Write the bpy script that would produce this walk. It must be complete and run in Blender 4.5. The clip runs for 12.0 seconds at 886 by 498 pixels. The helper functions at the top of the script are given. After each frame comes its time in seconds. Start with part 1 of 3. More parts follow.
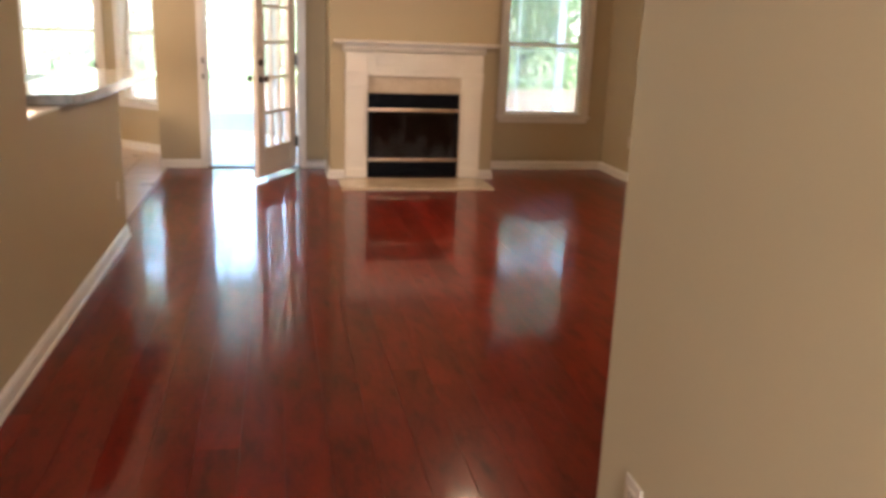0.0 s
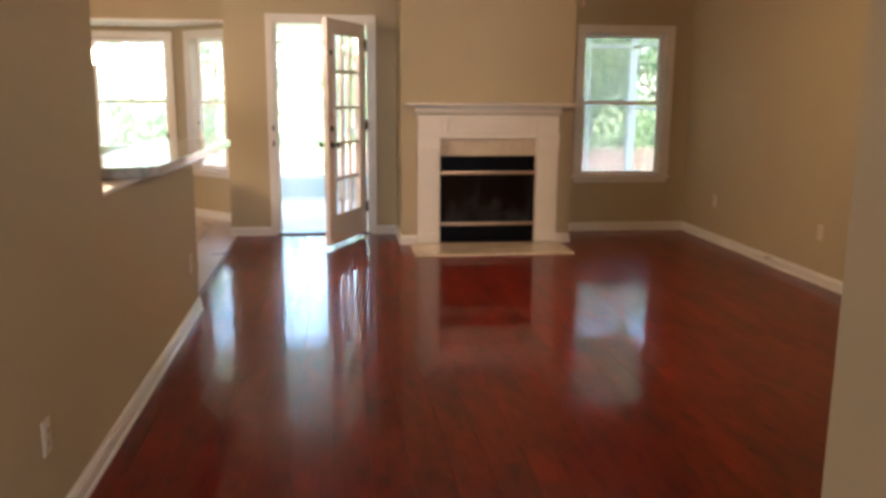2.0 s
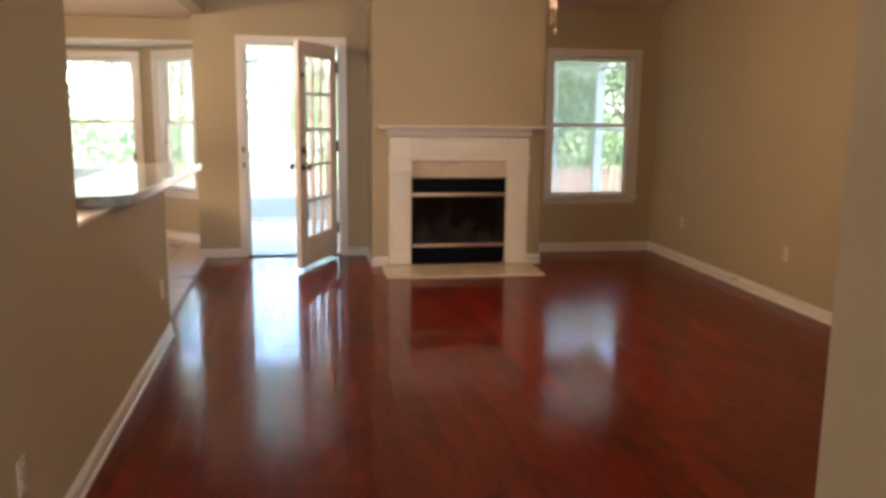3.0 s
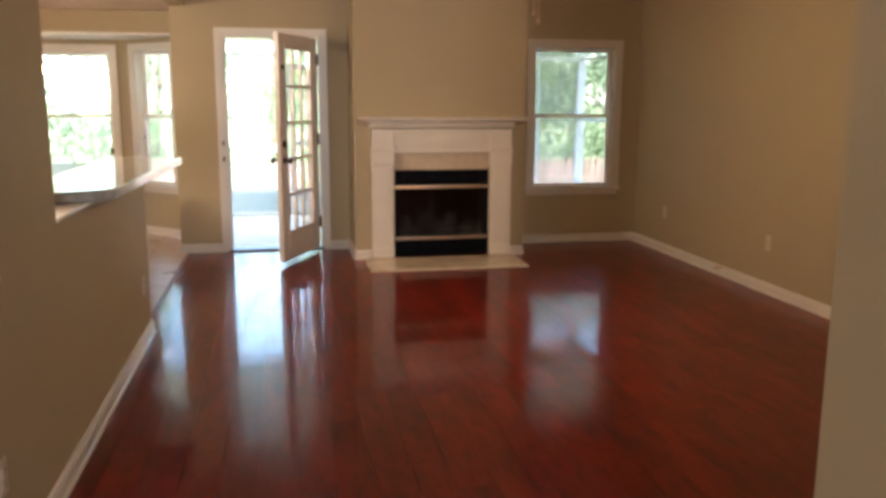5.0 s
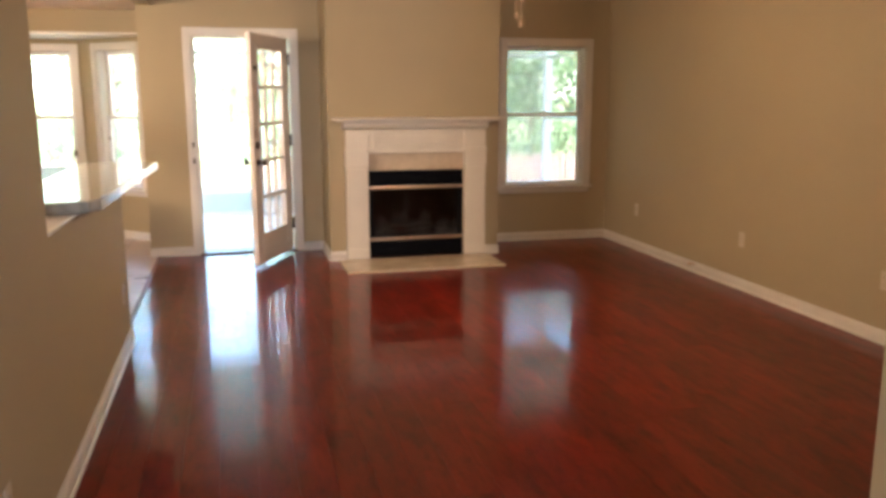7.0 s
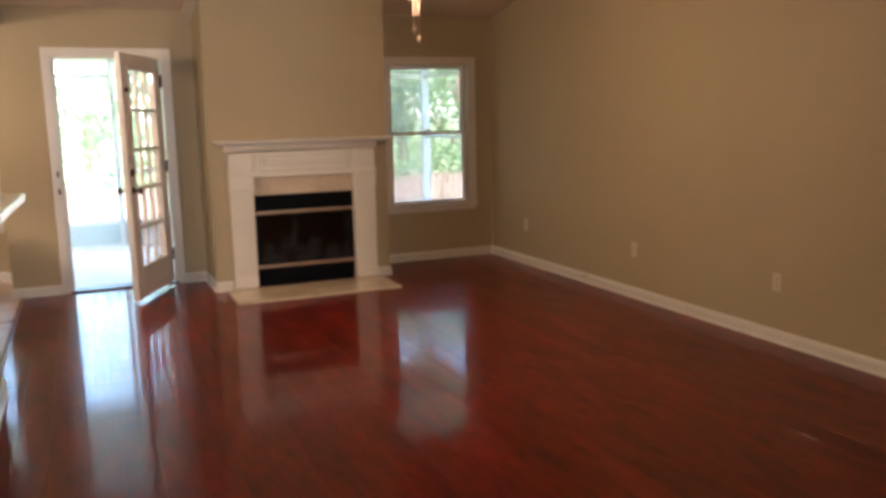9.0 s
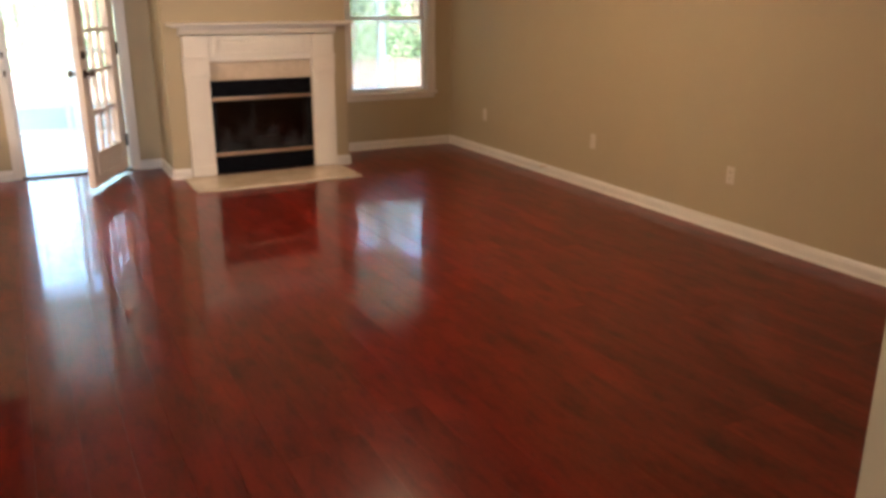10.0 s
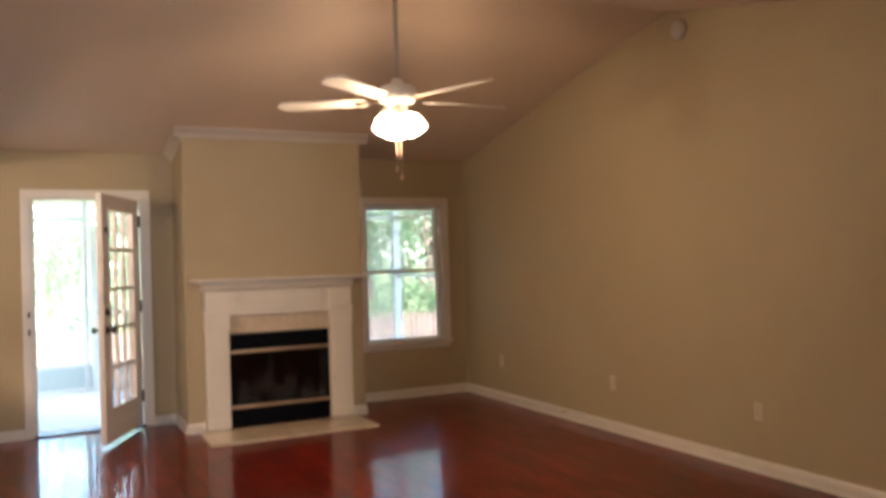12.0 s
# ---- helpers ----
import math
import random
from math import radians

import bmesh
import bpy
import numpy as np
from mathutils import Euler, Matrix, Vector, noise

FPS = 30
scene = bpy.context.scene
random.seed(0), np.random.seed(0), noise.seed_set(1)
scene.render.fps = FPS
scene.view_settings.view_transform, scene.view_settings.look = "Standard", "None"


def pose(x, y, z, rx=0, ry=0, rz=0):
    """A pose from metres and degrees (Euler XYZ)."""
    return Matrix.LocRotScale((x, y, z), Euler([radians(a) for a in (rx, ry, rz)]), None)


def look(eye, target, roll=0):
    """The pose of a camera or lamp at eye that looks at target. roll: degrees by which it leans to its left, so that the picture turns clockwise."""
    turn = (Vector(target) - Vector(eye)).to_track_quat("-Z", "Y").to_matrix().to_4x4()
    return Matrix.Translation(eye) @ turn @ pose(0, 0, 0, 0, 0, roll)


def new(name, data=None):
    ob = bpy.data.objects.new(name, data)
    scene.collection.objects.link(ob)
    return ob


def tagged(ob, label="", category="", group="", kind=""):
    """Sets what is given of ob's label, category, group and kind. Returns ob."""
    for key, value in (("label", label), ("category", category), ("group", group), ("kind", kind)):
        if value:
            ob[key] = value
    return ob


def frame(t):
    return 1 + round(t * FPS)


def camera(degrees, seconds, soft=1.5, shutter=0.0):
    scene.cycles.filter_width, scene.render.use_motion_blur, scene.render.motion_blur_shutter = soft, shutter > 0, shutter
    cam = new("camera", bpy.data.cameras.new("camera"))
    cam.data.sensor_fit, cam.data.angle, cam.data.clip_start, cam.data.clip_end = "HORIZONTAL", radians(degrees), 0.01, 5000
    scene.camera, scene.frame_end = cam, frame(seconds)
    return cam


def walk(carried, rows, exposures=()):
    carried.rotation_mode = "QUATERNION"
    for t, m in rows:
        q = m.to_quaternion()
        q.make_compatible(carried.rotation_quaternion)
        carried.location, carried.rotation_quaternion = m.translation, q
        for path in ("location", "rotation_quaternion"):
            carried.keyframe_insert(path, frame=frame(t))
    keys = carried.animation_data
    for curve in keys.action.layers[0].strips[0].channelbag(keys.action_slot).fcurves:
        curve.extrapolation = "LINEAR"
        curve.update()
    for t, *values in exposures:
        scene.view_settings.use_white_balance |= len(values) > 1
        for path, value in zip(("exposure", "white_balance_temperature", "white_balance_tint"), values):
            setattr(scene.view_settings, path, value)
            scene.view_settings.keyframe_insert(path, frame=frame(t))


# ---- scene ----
LENS = 56.7
cam = camera(LENS, 12.0, soft=3.6, shutter=0.5)
PATH = [
    (0, look((-0.489, -0.502, 1.426), (-0.098, 1.391, 0.910), 2.15)),
    (0.5, look((-0.441, -0.325, 1.403), (-0.189, 1.602, 0.930), 1.32)),
    (1, look((-0.421, -0.222, 1.402), (-0.246, 1.722, 0.965), 0.53)),
    (1.5, look((-0.470, -0.169, 1.389), (-0.287, 1.783, 0.992), -0.16)),
    (2, look((-0.589, -0.156, 1.417), (-0.337, 1.791, 1.038), 0.40)),
    (2.5, look((-0.629, -0.145, 1.473), (-0.331, 1.799, 1.106), 0.78)),
    (3, look((-0.642, -0.152, 1.474), (-0.307, 1.790, 1.133), 0.66)),
    (5, look((-0.656, -0.119, 1.466), (-0.277, 1.812, 1.108), 0.24)),
    (5.5, look((-0.692, -0.049, 1.484), (-0.322, 1.863, 1.028), 0.29)),
    (6, look((-0.671, 0.057, 1.491), (-0.325, 1.948, 0.937), -0.09)),
    (6.5, look((-0.704, 0.015, 1.508), (-0.321, 1.901, 0.964), -0.20)),
    (7, look((-0.815, -0.064, 1.519), (-0.336, 1.842, 1.147), -0.06)),
    (9, look((-0.988, 0.168, 1.489), (-0.202, 1.979, 1.166), -1.21)),
    (9.5, look((-1.074, 0.180, 1.507), (-0.208, 1.914, 1.013), -0.16)),
    (10, look((-1.128, 0.153, 1.525), (-0.254, 1.852, 0.935), 0.09)),
    (10.5, look((-1.156, 0.134, 1.529), (-0.287, 1.834, 0.932), 0.14)),
    (11, look((-1.136, 0.177, 1.525), (-0.258, 1.918, 1.080), -0.17)),
    (11.5, look((-1.124, 0.203, 1.488), (-0.235, 1.986, 1.313), -0.82)),
    (12, look((-1.119, 0.179, 1.435), (-0.233, 1.972, 1.456), -1.67)),
]
EXPO = [(t, e + 1.35, 6000 if t < 4 else 6000 if t < 8 else 5850, 13.5) for t, e in ((0.0, 3.45), (0.5, 3.6), (1.0, 3.5), (1.5, 3.2), (2.0, 3.05), (3.0, 3.0), (5.0, 2.95), (5.5, 2.85), (6.0, 3.05), (7.0, 3.35), (9.0, 2.95), (10.0, 3.45), (11.0, 3.6), (12.0, 2.95))]
walk(cam, PATH, EXPO)

# ---- light ----
world = bpy.data.worlds.new("sky")
scene.world = world
world.use_nodes = True
wn = world.node_tree
sky = wn.nodes.new("ShaderNodeTexSky")
sky.sky_type = "NISHITA"
sky.sun_disc = False
SUN_EL, SUN_AZ = radians(48), radians(205)
sky.sun_elevation, sky.sun_rotation = SUN_EL, SUN_AZ
wn.nodes["Background"].inputs["Strength"].default_value = 0.15
wn.links.new(sky.outputs[0], wn.nodes["Background"].inputs["Color"])
sun_data = bpy.data.lights.new("sun", "SUN")
sun_data.energy, sun_data.angle, sun_data.color = 5.0, radians(0.5), (1.0, 0.95, 0.86)
sun = new("sun", sun_data)
sun_way = Vector((math.sin(SUN_AZ) * math.cos(SUN_EL), math.cos(SUN_AZ) * math.cos(SUN_EL), math.sin(SUN_EL)))
sun.matrix_world = look(sun_way * 40, (0, 0, 0))


def lamp(name, place, power, color, radius):
    data = bpy.data.lights.new(name, "POINT")
    data.energy, data.color, data.shadow_soft_size = power, color, radius
    ob = new(name, data)
    ob.location = place
    return ob


WARM = (1.0, 0.65, 0.38)
lamp("fan_bulb", (0.86, 4.77, 2.12), 1.9, WARM, 0.13)
lamp("pendant_bulb", (-2.42, 6.2, 1.5), 0.7, WARM, 0.08)
# Added warm fill that brightens kitchen and nook; it has no fixture.
lamp("kitchen_fill", (-3.1, 5.2, 2.05), 8.0, (1.0, 0.76, 0.54), 0.15)
lamp("hall_bulb", (-0.35, -1.6, 2.05), 3.2, (1.0, 0.84, 0.66), 0.2)

# Cool fill lamp added before the solid end wall; no window stands there.
entry_data = bpy.data.lights.new("entry_fill", "AREA")
entry_data.shape, entry_data.size, entry_data.size_y, entry_data.energy, entry_data.color = "RECTANGLE", 0.9, 1.7, 6.0, (0.86, 0.93, 1.0)
entry = new("entry_fill", entry_data)
entry.matrix_world = pose(-0.65, -3.15, 1.15, 90, 0, 0)

# ---- materials ----
def mat(name, color, rough=0.5, metal=0.0, vary=0.1, scale=3.0, fine=60.0, bump=0.1, dist=0.002, stretch=(1, 1, 1), dark=None, coat=0.0, rvary=0.1, obrand=0.0, spec=0.5, fleck=0.0):
    m = bpy.data.materials.new(name)
    m.use_nodes = True
    nt = m.node_tree
    b = nt.nodes["Principled BSDF"]
    b.inputs["Roughness"].default_value, b.inputs["Metallic"].default_value = rough, metal
    b.inputs["Specular IOR Level"].default_value = spec
    b.inputs["Coat Weight"].default_value = coat
    b.inputs["Coat Roughness"].default_value = 0.066
    co = nt.nodes.new("ShaderNodeTexCoord")
    mp = nt.nodes.new("ShaderNodeMapping")
    mp.inputs["Scale"].default_value = stretch
    nt.links.new(co.outputs["Object"], mp.inputs["Vector"])
    big = nt.nodes.new("ShaderNodeTexNoise")
    big.inputs["Scale"].default_value, big.inputs["Detail"].default_value = scale, 5
    small = nt.nodes.new("ShaderNodeTexNoise")
    small.inputs["Scale"].default_value, small.inputs["Detail"].default_value = fine, 3
    for n in (big, small):
        nt.links.new(mp.outputs[0], n.inputs["Vector"])
    mix = nt.nodes.new("ShaderNodeMix")
    mix.data_type = "RGBA"
    lo = dark or tuple(c * (1 - vary) for c in color)
    hi = tuple(min(1, c * (1 + vary * 0.6)) for c in color)
    mix.inputs["A"].default_value, mix.inputs["B"].default_value = (*lo, 1), (*hi, 1)
    if obrand:
        oi = nt.nodes.new("ShaderNodeObjectInfo")
        vm = nt.nodes.new("ShaderNodeVectorMath")
        vm.operation = "SCALE"
        vm.inputs[0].default_value = (37.0, 53.0, 0.0)
        nt.links.new(oi.outputs["Random"], vm.inputs["Scale"])
        nt.links.new(vm.outputs[0], mp.inputs["Location"])
    ad = nt.nodes.new("ShaderNodeMath")
    ad.operation = "MULTIPLY_ADD"
    nt.links.new(small.outputs["Fac"], ad.inputs[0])
    ad.inputs[1].default_value = 0.35
    nt.links.new(big.outputs["Fac"], ad.inputs[2])
    ramp = nt.nodes.new("ShaderNodeMapRange")
    ramp.inputs["From Min"].default_value, ramp.inputs["From Max"].default_value = 0.4, 0.95
    nt.links.new(ad.outputs[0], ramp.inputs["Value"])
    nt.links.new(ramp.outputs[0], mix.inputs["Factor"])
    out = mix.outputs["Result"]
    if fleck:
        fn = nt.nodes.new("ShaderNodeTexNoise")
        fn.inputs["Scale"].default_value, fn.inputs["Detail"].default_value, fn.inputs["Roughness"].default_value = 5.0, 6, 0.62
        nt.links.new(mp.outputs[0], fn.inputs["Vector"])
        fr = nt.nodes.new("ShaderNodeMapRange")
        fr.inputs["From Min"].default_value, fr.inputs["From Max"].default_value = 0.47, 0.74
        fr.inputs["To Max"].default_value = fleck
        nt.links.new(fn.outputs["Fac"], fr.inputs["Value"])
        fm = nt.nodes.new("ShaderNodeMix")
        fm.data_type = "RGBA"
        fm.inputs["B"].default_value = (0.022, 0.005, 0.004, 1)
        nt.links.new(fr.outputs[0], fm.inputs["Factor"])
        nt.links.new(out, fm.inputs["A"])
        out = fm.outputs["Result"]
    if obrand:
        inf = nt.nodes.new("ShaderNodeObjectInfo")
        hsv = nt.nodes.new("ShaderNodeHueSaturation")
        mr = nt.nodes.new("ShaderNodeMapRange")
        mr.inputs["To Min"].default_value, mr.inputs["To Max"].default_value = 1 - obrand, 1 + obrand
        nt.links.new(inf.outputs["Random"], mr.inputs["Value"])
        nt.links.new(mr.outputs[0], hsv.inputs["Value"])
        nt.links.new(out, hsv.inputs["Color"])
        out = hsv.outputs[0]
    nt.links.new(out, b.inputs["Base Color"])
    rr = nt.nodes.new("ShaderNodeMapRange")
    rr.inputs["To Min"].default_value, rr.inputs["To Max"].default_value = max(0.02, rough - rvary), min(1, rough + rvary)
    nt.links.new(big.outputs["Fac"], rr.inputs["Value"])
    nt.links.new(rr.outputs[0], b.inputs["Roughness"])
    if bump:
        bp = nt.nodes.new("ShaderNodeBump")
        bp.inputs["Strength"].default_value, bp.inputs["Distance"].default_value = bump, dist
        nt.links.new(ad.outputs[0], bp.inputs["Height"])
        nt.links.new(bp.outputs[0], b.inputs["Normal"])
    return m


def glow(name, color, strength, back=None):
    m = bpy.data.materials.new(name)
    m.use_nodes = True
    b = m.node_tree.nodes["Principled BSDF"]
    b.inputs["Base Color"].default_value = (0.9, 0.86, 0.78, 1)
    b.inputs["Roughness"].default_value = 0.35
    b.inputs["Emission Color"].default_value = (*color, 1)
    b.inputs["Emission Strength"].default_value = strength
    return m


def glass_mat(name, tint=(1, 1, 1), rough=0.0):
    m = bpy.data.materials.new(name)
    m.use_nodes = True
    b = m.node_tree.nodes["Principled BSDF"]
    b.inputs["Base Color"].default_value = (*tint, 1)
    b.inputs["Transmission Weight"].default_value = 1.0
    b.inputs["Roughness"].default_value = rough
    b.inputs["IOR"].default_value = 1.45
    return m


M_WALL = mat("wall_paint", (0.38, 0.305, 0.186), 0.62, vary=0.05, scale=1.2, fine=180, bump=0.12, dist=0.0015, spec=0.35)
M_CEIL = mat("ceiling_paint", (0.61, 0.485, 0.38), 0.85, vary=0.04, scale=1.5, fine=120, bump=0.25, dist=0.003, spec=0.2)
M_SOFFIT = mat("soffit_paint", (0.72, 0.68, 0.62), 0.8, vary=0.04, scale=1.5, fine=120, bump=0.2, spec=0.2)
M_CROWN = mat("crown_paint", (0.47, 0.42, 0.36), 0.5, vary=0.05, scale=5, fine=90, bump=0.03)
M_TRIM = mat("white_trim_paint", (0.62, 0.57, 0.50), 0.32, vary=0.05, scale=5, fine=90, bump=0.03)
M_DOOR = mat("door_paint", (0.62, 0.56, 0.50), 0.3, vary=0.06, scale=4, fine=70, bump=0.04)
M_VINYL = mat("white_vinyl", (0.8, 0.81, 0.82), 0.35, vary=0.04, scale=6, fine=90, bump=0.02)
M_MANTEL = mat("mantel_paint", (0.66, 0.60, 0.50), 0.35, vary=0.05, scale=5, fine=80, bump=0.05)
M_STONE = mat("cream_marble", (0.56, 0.46, 0.34), 0.16, vary=0.18, scale=4, fine=26, bump=0.02, dark=(0.42, 0.33, 0.23))
M_BLACK = mat("black_fire_metal", (0.003, 0.003, 0.004), 0.42, vary=0.3, scale=8, fine=80, bump=0.05, spec=0.06)
M_SOOT = mat("sooty_firebrick", (0.07, 0.06, 0.052), 0.9, vary=0.6, scale=5, fine=40, bump=0.5, dark=(0.012, 0.011, 0.01))
M_BRASS = mat("polished_brass", (0.62, 0.46, 0.32), 0.3, metal=1.0, vary=0.12, scale=12, fine=90, bump=0.02)
M_BRONZE = mat("dark_bronze", (0.07, 0.05, 0.038), 0.35, metal=0.9, vary=0.2, scale=20, fine=120, bump=0.03)
M_PLATE = mat("ivory_plastic", (0.51, 0.43, 0.32), 0.35, vary=0.03, scale=20, fine=200, bump=0.0)
M_SLOT = mat("slot_dark", (0.03, 0.03, 0.03), 0.6, vary=0.1, bump=0.0)
M_WOOD = mat("cherry_plank", (0.165, 0.0115, 0.0055), 0.28, vary=0.3, scale=1.4, fine=26, bump=0.0, dist=0.0004, stretch=(4, 1.2, 1), dark=(0.07, 0.0055, 0.0035), coat=0.57, rvary=0.0, obrand=0.12, spec=0.022, fleck=0.6)
M_SUB = mat("plank_joint", (0.06, 0.010, 0.007), 0.7, vary=0.2, bump=0.1)
M_STRIP = mat("cherry_edge_strip", (0.15, 0.035, 0.02), 0.35, vary=0.2, bump=0.02)
M_TILE = mat("terracotta_beige_tile", (0.60, 0.47, 0.38), 0.3, vary=0.12, scale=4, fine=30, bump=0.06, obrand=0.06)
M_GROUT = mat("tile_grout", (0.3, 0.23, 0.18), 0.9, vary=0.15, scale=10, fine=90, bump=0.2)
M_BAR = mat("polished_grey_stone", (0.33, 0.32, 0.285), 0.07, vary=0.3, scale=20, fine=140, bump=0.01, spec=0.8, dark=(0.2, 0.2, 0.18))
M_COUNTER = mat("green_counter", (0.10, 0.14, 0.11), 0.38, vary=0.3, scale=22, fine=140, bump=0.01, spec=0.35)
M_CAB = mat("cabinet_paint", (0.6, 0.5, 0.38), 0.4, vary=0.06, scale=4, fine=60, bump=0.03)
def soot_glass():
    m = glass_mat("fire_door_glass", (0.3, 0.29, 0.27), 0.05)
    nt = m.node_tree
    b, out = nt.nodes["Principled BSDF"], nt.nodes["Material Output"]
    co = nt.nodes.new("ShaderNodeTexCoord")
    mp = nt.nodes.new("ShaderNodeMapping")
    mp.inputs["Scale"].default_value = (8, 1, 3.5)
    nz = nt.nodes.new("ShaderNodeTexNoise")
    nz.inputs["Scale"].default_value, nz.inputs["Detail"].default_value = 1.0, 5
    sp = nt.nodes.new("ShaderNodeSeparateXYZ")
    ad = nt.nodes.new("ShaderNodeMath")
    ad.operation = "MULTIPLY_ADD"
    ad.inputs[1].default_value = -0.55
    mr = nt.nodes.new("ShaderNodeMapRange")
    mr.inputs["From Min"].default_value, mr.inputs["From Max"].default_value, mr.inputs["To Max"].default_value = 0.25, 0.5, 0.4
    df = nt.nodes.new("ShaderNodeBsdfDiffuse")
    df.inputs["Color"].default_value = (0.08, 0.08, 0.08, 1)
    mx = nt.nodes.new("ShaderNodeMixShader")
    nt.links.new(co.outputs["Object"], mp.inputs["Vector"])
    nt.links.new(mp.outputs[0], nz.inputs["Vector"])
    nt.links.new(co.outputs["Object"], sp.inputs[0])
    nt.links.new(sp.outputs["Z"], ad.inputs[0])
    nt.links.new(nz.outputs["Fac"], ad.inputs[2])
    nt.links.new(ad.outputs[0], mr.inputs["Value"])
    nt.links.new(mr.outputs[0], mx.inputs["Fac"])
    nt.links.new(b.outputs[0], mx.inputs[1])
    nt.links.new(df.outputs[0], mx.inputs[2])
    nt.links.new(mx.outputs[0], out.inputs["Surface"])
    return m


M_GLASS = glass_mat("window_glass")
M_FIREGLASS = soot_glass()
M_ALU = mat("white_aluminium", (0.74, 0.74, 0.73), 0.4, vary=0.04, scale=6, fine=80, bump=0.02)
M_KICK = mat("porch_panel", (0.5, 0.58, 0.58), 0.5, vary=0.05, scale=6, fine=80, bump=0.02)
M_CONC = mat("porch_concrete", (0.84, 0.79, 0.71), 0.8, vary=0.12, scale=2, fine=50, bump=0.3)
M_GRASS = mat("lawn", (0.14, 0.17, 0.06), 0.9, vary=0.4, scale=1.2, fine=40, bump=0.6, dist=0.02)
M_FENCE = mat("weathered_fence", (0.15, 0.105, 0.085), 0.8, vary=0.25, scale=3, fine=30, bump=0.3, stretch=(1, 1, 0.15), obrand=0.15)
M_BARK = mat("bark", (0.15, 0.11, 0.08), 0.95, vary=0.4, scale=5, fine=30, bump=0.8, dist=0.02)
def leaf_mat():
    m = mat("leaves", (0.12, 0.17, 0.095), 0.5, vary=0.25, scale=1.5, fine=9, bump=0.0)
    nt = m.node_tree
    b = nt.nodes["Principled BSDF"]
    out = nt.nodes["Material Output"]
    tr = nt.nodes.new("ShaderNodeBsdfTranslucent")
    tr.inputs["Color"].default_value = (0.33, 0.46, 0.24, 1)
    mx = nt.nodes.new("ShaderNodeMixShader")
    mx.inputs["Fac"].default_value = 0.6
    nt.links.new(b.outputs[0], mx.inputs[1])
    nt.links.new(tr.outputs[0], mx.inputs[2])
    nt.links.new(mx.outputs[0], out.inputs["Surface"])
    return m


# Dark sheet added behind the panes; cover sets how far it dims the view.
def dimming_screen_mat(cover):
    m = mat("window_mesh", (0.06, 0.065, 0.07), 0.7, vary=0.05, bump=0.0)
    m.node_tree.nodes["Principled BSDF"].inputs["Alpha"].default_value = cover
    return m


def screen_mat():
    m = mat("insect_screen", (0.4, 0.42, 0.43), 0.6, vary=0.05, bump=0.0)
    m.node_tree.nodes["Principled BSDF"].inputs["Alpha"].default_value = 0.13
    return m


M_LEAF = leaf_mat()
M_SCREEN = screen_mat()
M_MESH = dimming_screen_mat(0.45)
M_MESH_THIN = dimming_screen_mat(0.2)
M_FANBLADE = mat("fan_blade_white", (0.74, 0.7, 0.62), 0.4, vary=0.05, scale=8, fine=60, bump=0.02)
M_GLOBE = glow("lit_frosted_glass", (1.0, 0.74, 0.42), 2.6)
M_SIDING = mat("house_siding", (0.6, 0.58, 0.52), 0.7, vary=0.06, scale=2, fine=40, bump=0.1)


# ---- building helpers ----
def bx(bm, x0, x1, y0, y1, z0, z1, m=None, bev=0.0):
    vs = [bm.verts.new(Vector((x, y, z)) if m is None else m @ Vector((x, y, z))) for x in (x0, x1) for y in (y0, y1) for z in (z0, z1)]
    fs = [bm.faces.new([vs[i] for i in q]) for q in ((0, 1, 3, 2), (4, 6, 7, 5), (0, 4, 5, 1), (2, 3, 7, 6), (0, 2, 6, 4), (1, 5, 7, 3))]
    if bev:
        es = list({e for f in fs for e in f.edges})
        bmesh.ops.bevel(bm, geom=es, offset=bev, segments=1 if bev < 0.004 else 2, affect="EDGES", profile=0.6)


def prism(bm, pts, axis, a, b, m=None):
    """Extrudes a closed outline (pairs) along an axis from a to b."""
    def at(p, c):
        v = {"x": (c, p[0], p[1]), "y": (p[0], c, p[1]), "z": (p[0], p[1], c)}[axis]
        v = Vector(v)
        return v if m is None else m @ v
    lo = [bm.verts.new(at(p, a)) for p in pts]
    hi = [bm.verts.new(at(p, b)) for p in pts]
    n = len(pts)
    for i in range(n):
        bm.faces.new((lo[i], lo[(i + 1) % n], hi[(i + 1) % n], hi[i]))
    bm.faces.new(lo[::-1])
    bm.faces.new(hi)


def lathe(bm, prof, segs=24, m=None, cap=True):
    """Turns pairs of radius and height round z."""
    rings = []
    for r, z in prof:
        rings.append([bm.verts.new((m or Matrix.Identity(4)) @ Vector((r * math.cos(2 * math.pi * i / segs), r * math.sin(2 * math.pi * i / segs), z))) for i in range(segs)])
    for a, b in zip(rings, rings[1:]):
        for i in range(segs):
            j = (i + 1) % segs
            bm.faces.new((a[i], a[j], b[j], b[i]))
    if cap:
        bm.faces.new(rings[0][::-1])
        bm.faces.new(rings[-1])


def tube(bm, pts, r, segs=8, m=None):
    pts = [Vector(p) for p in pts]
    rings = []
    for i, p in enumerate(pts):
        d = (pts[min(i + 1, len(pts) - 1)] - pts[max(i - 1, 0)]).normalized()
        s = d.cross(Vector((0, 0, 1)) if abs(d.z) < 0.9 else Vector((1, 0, 0))).normalized()
        u = d.cross(s)
        rr = r[i] if isinstance(r, (list, tuple)) else r
        ring = []
        for k in range(segs):
            a = 2 * math.pi * k / segs
            v = p + (s * math.cos(a) + u * math.sin(a)) * rr
            ring.append(bm.verts.new(v if m is None else m @ v))
        rings.append(ring)
    for a, b in zip(rings, rings[1:]):
        for i in range(segs):
            j = (i + 1) % segs
            bm.faces.new((a[i], a[j], b[j], b[i]))
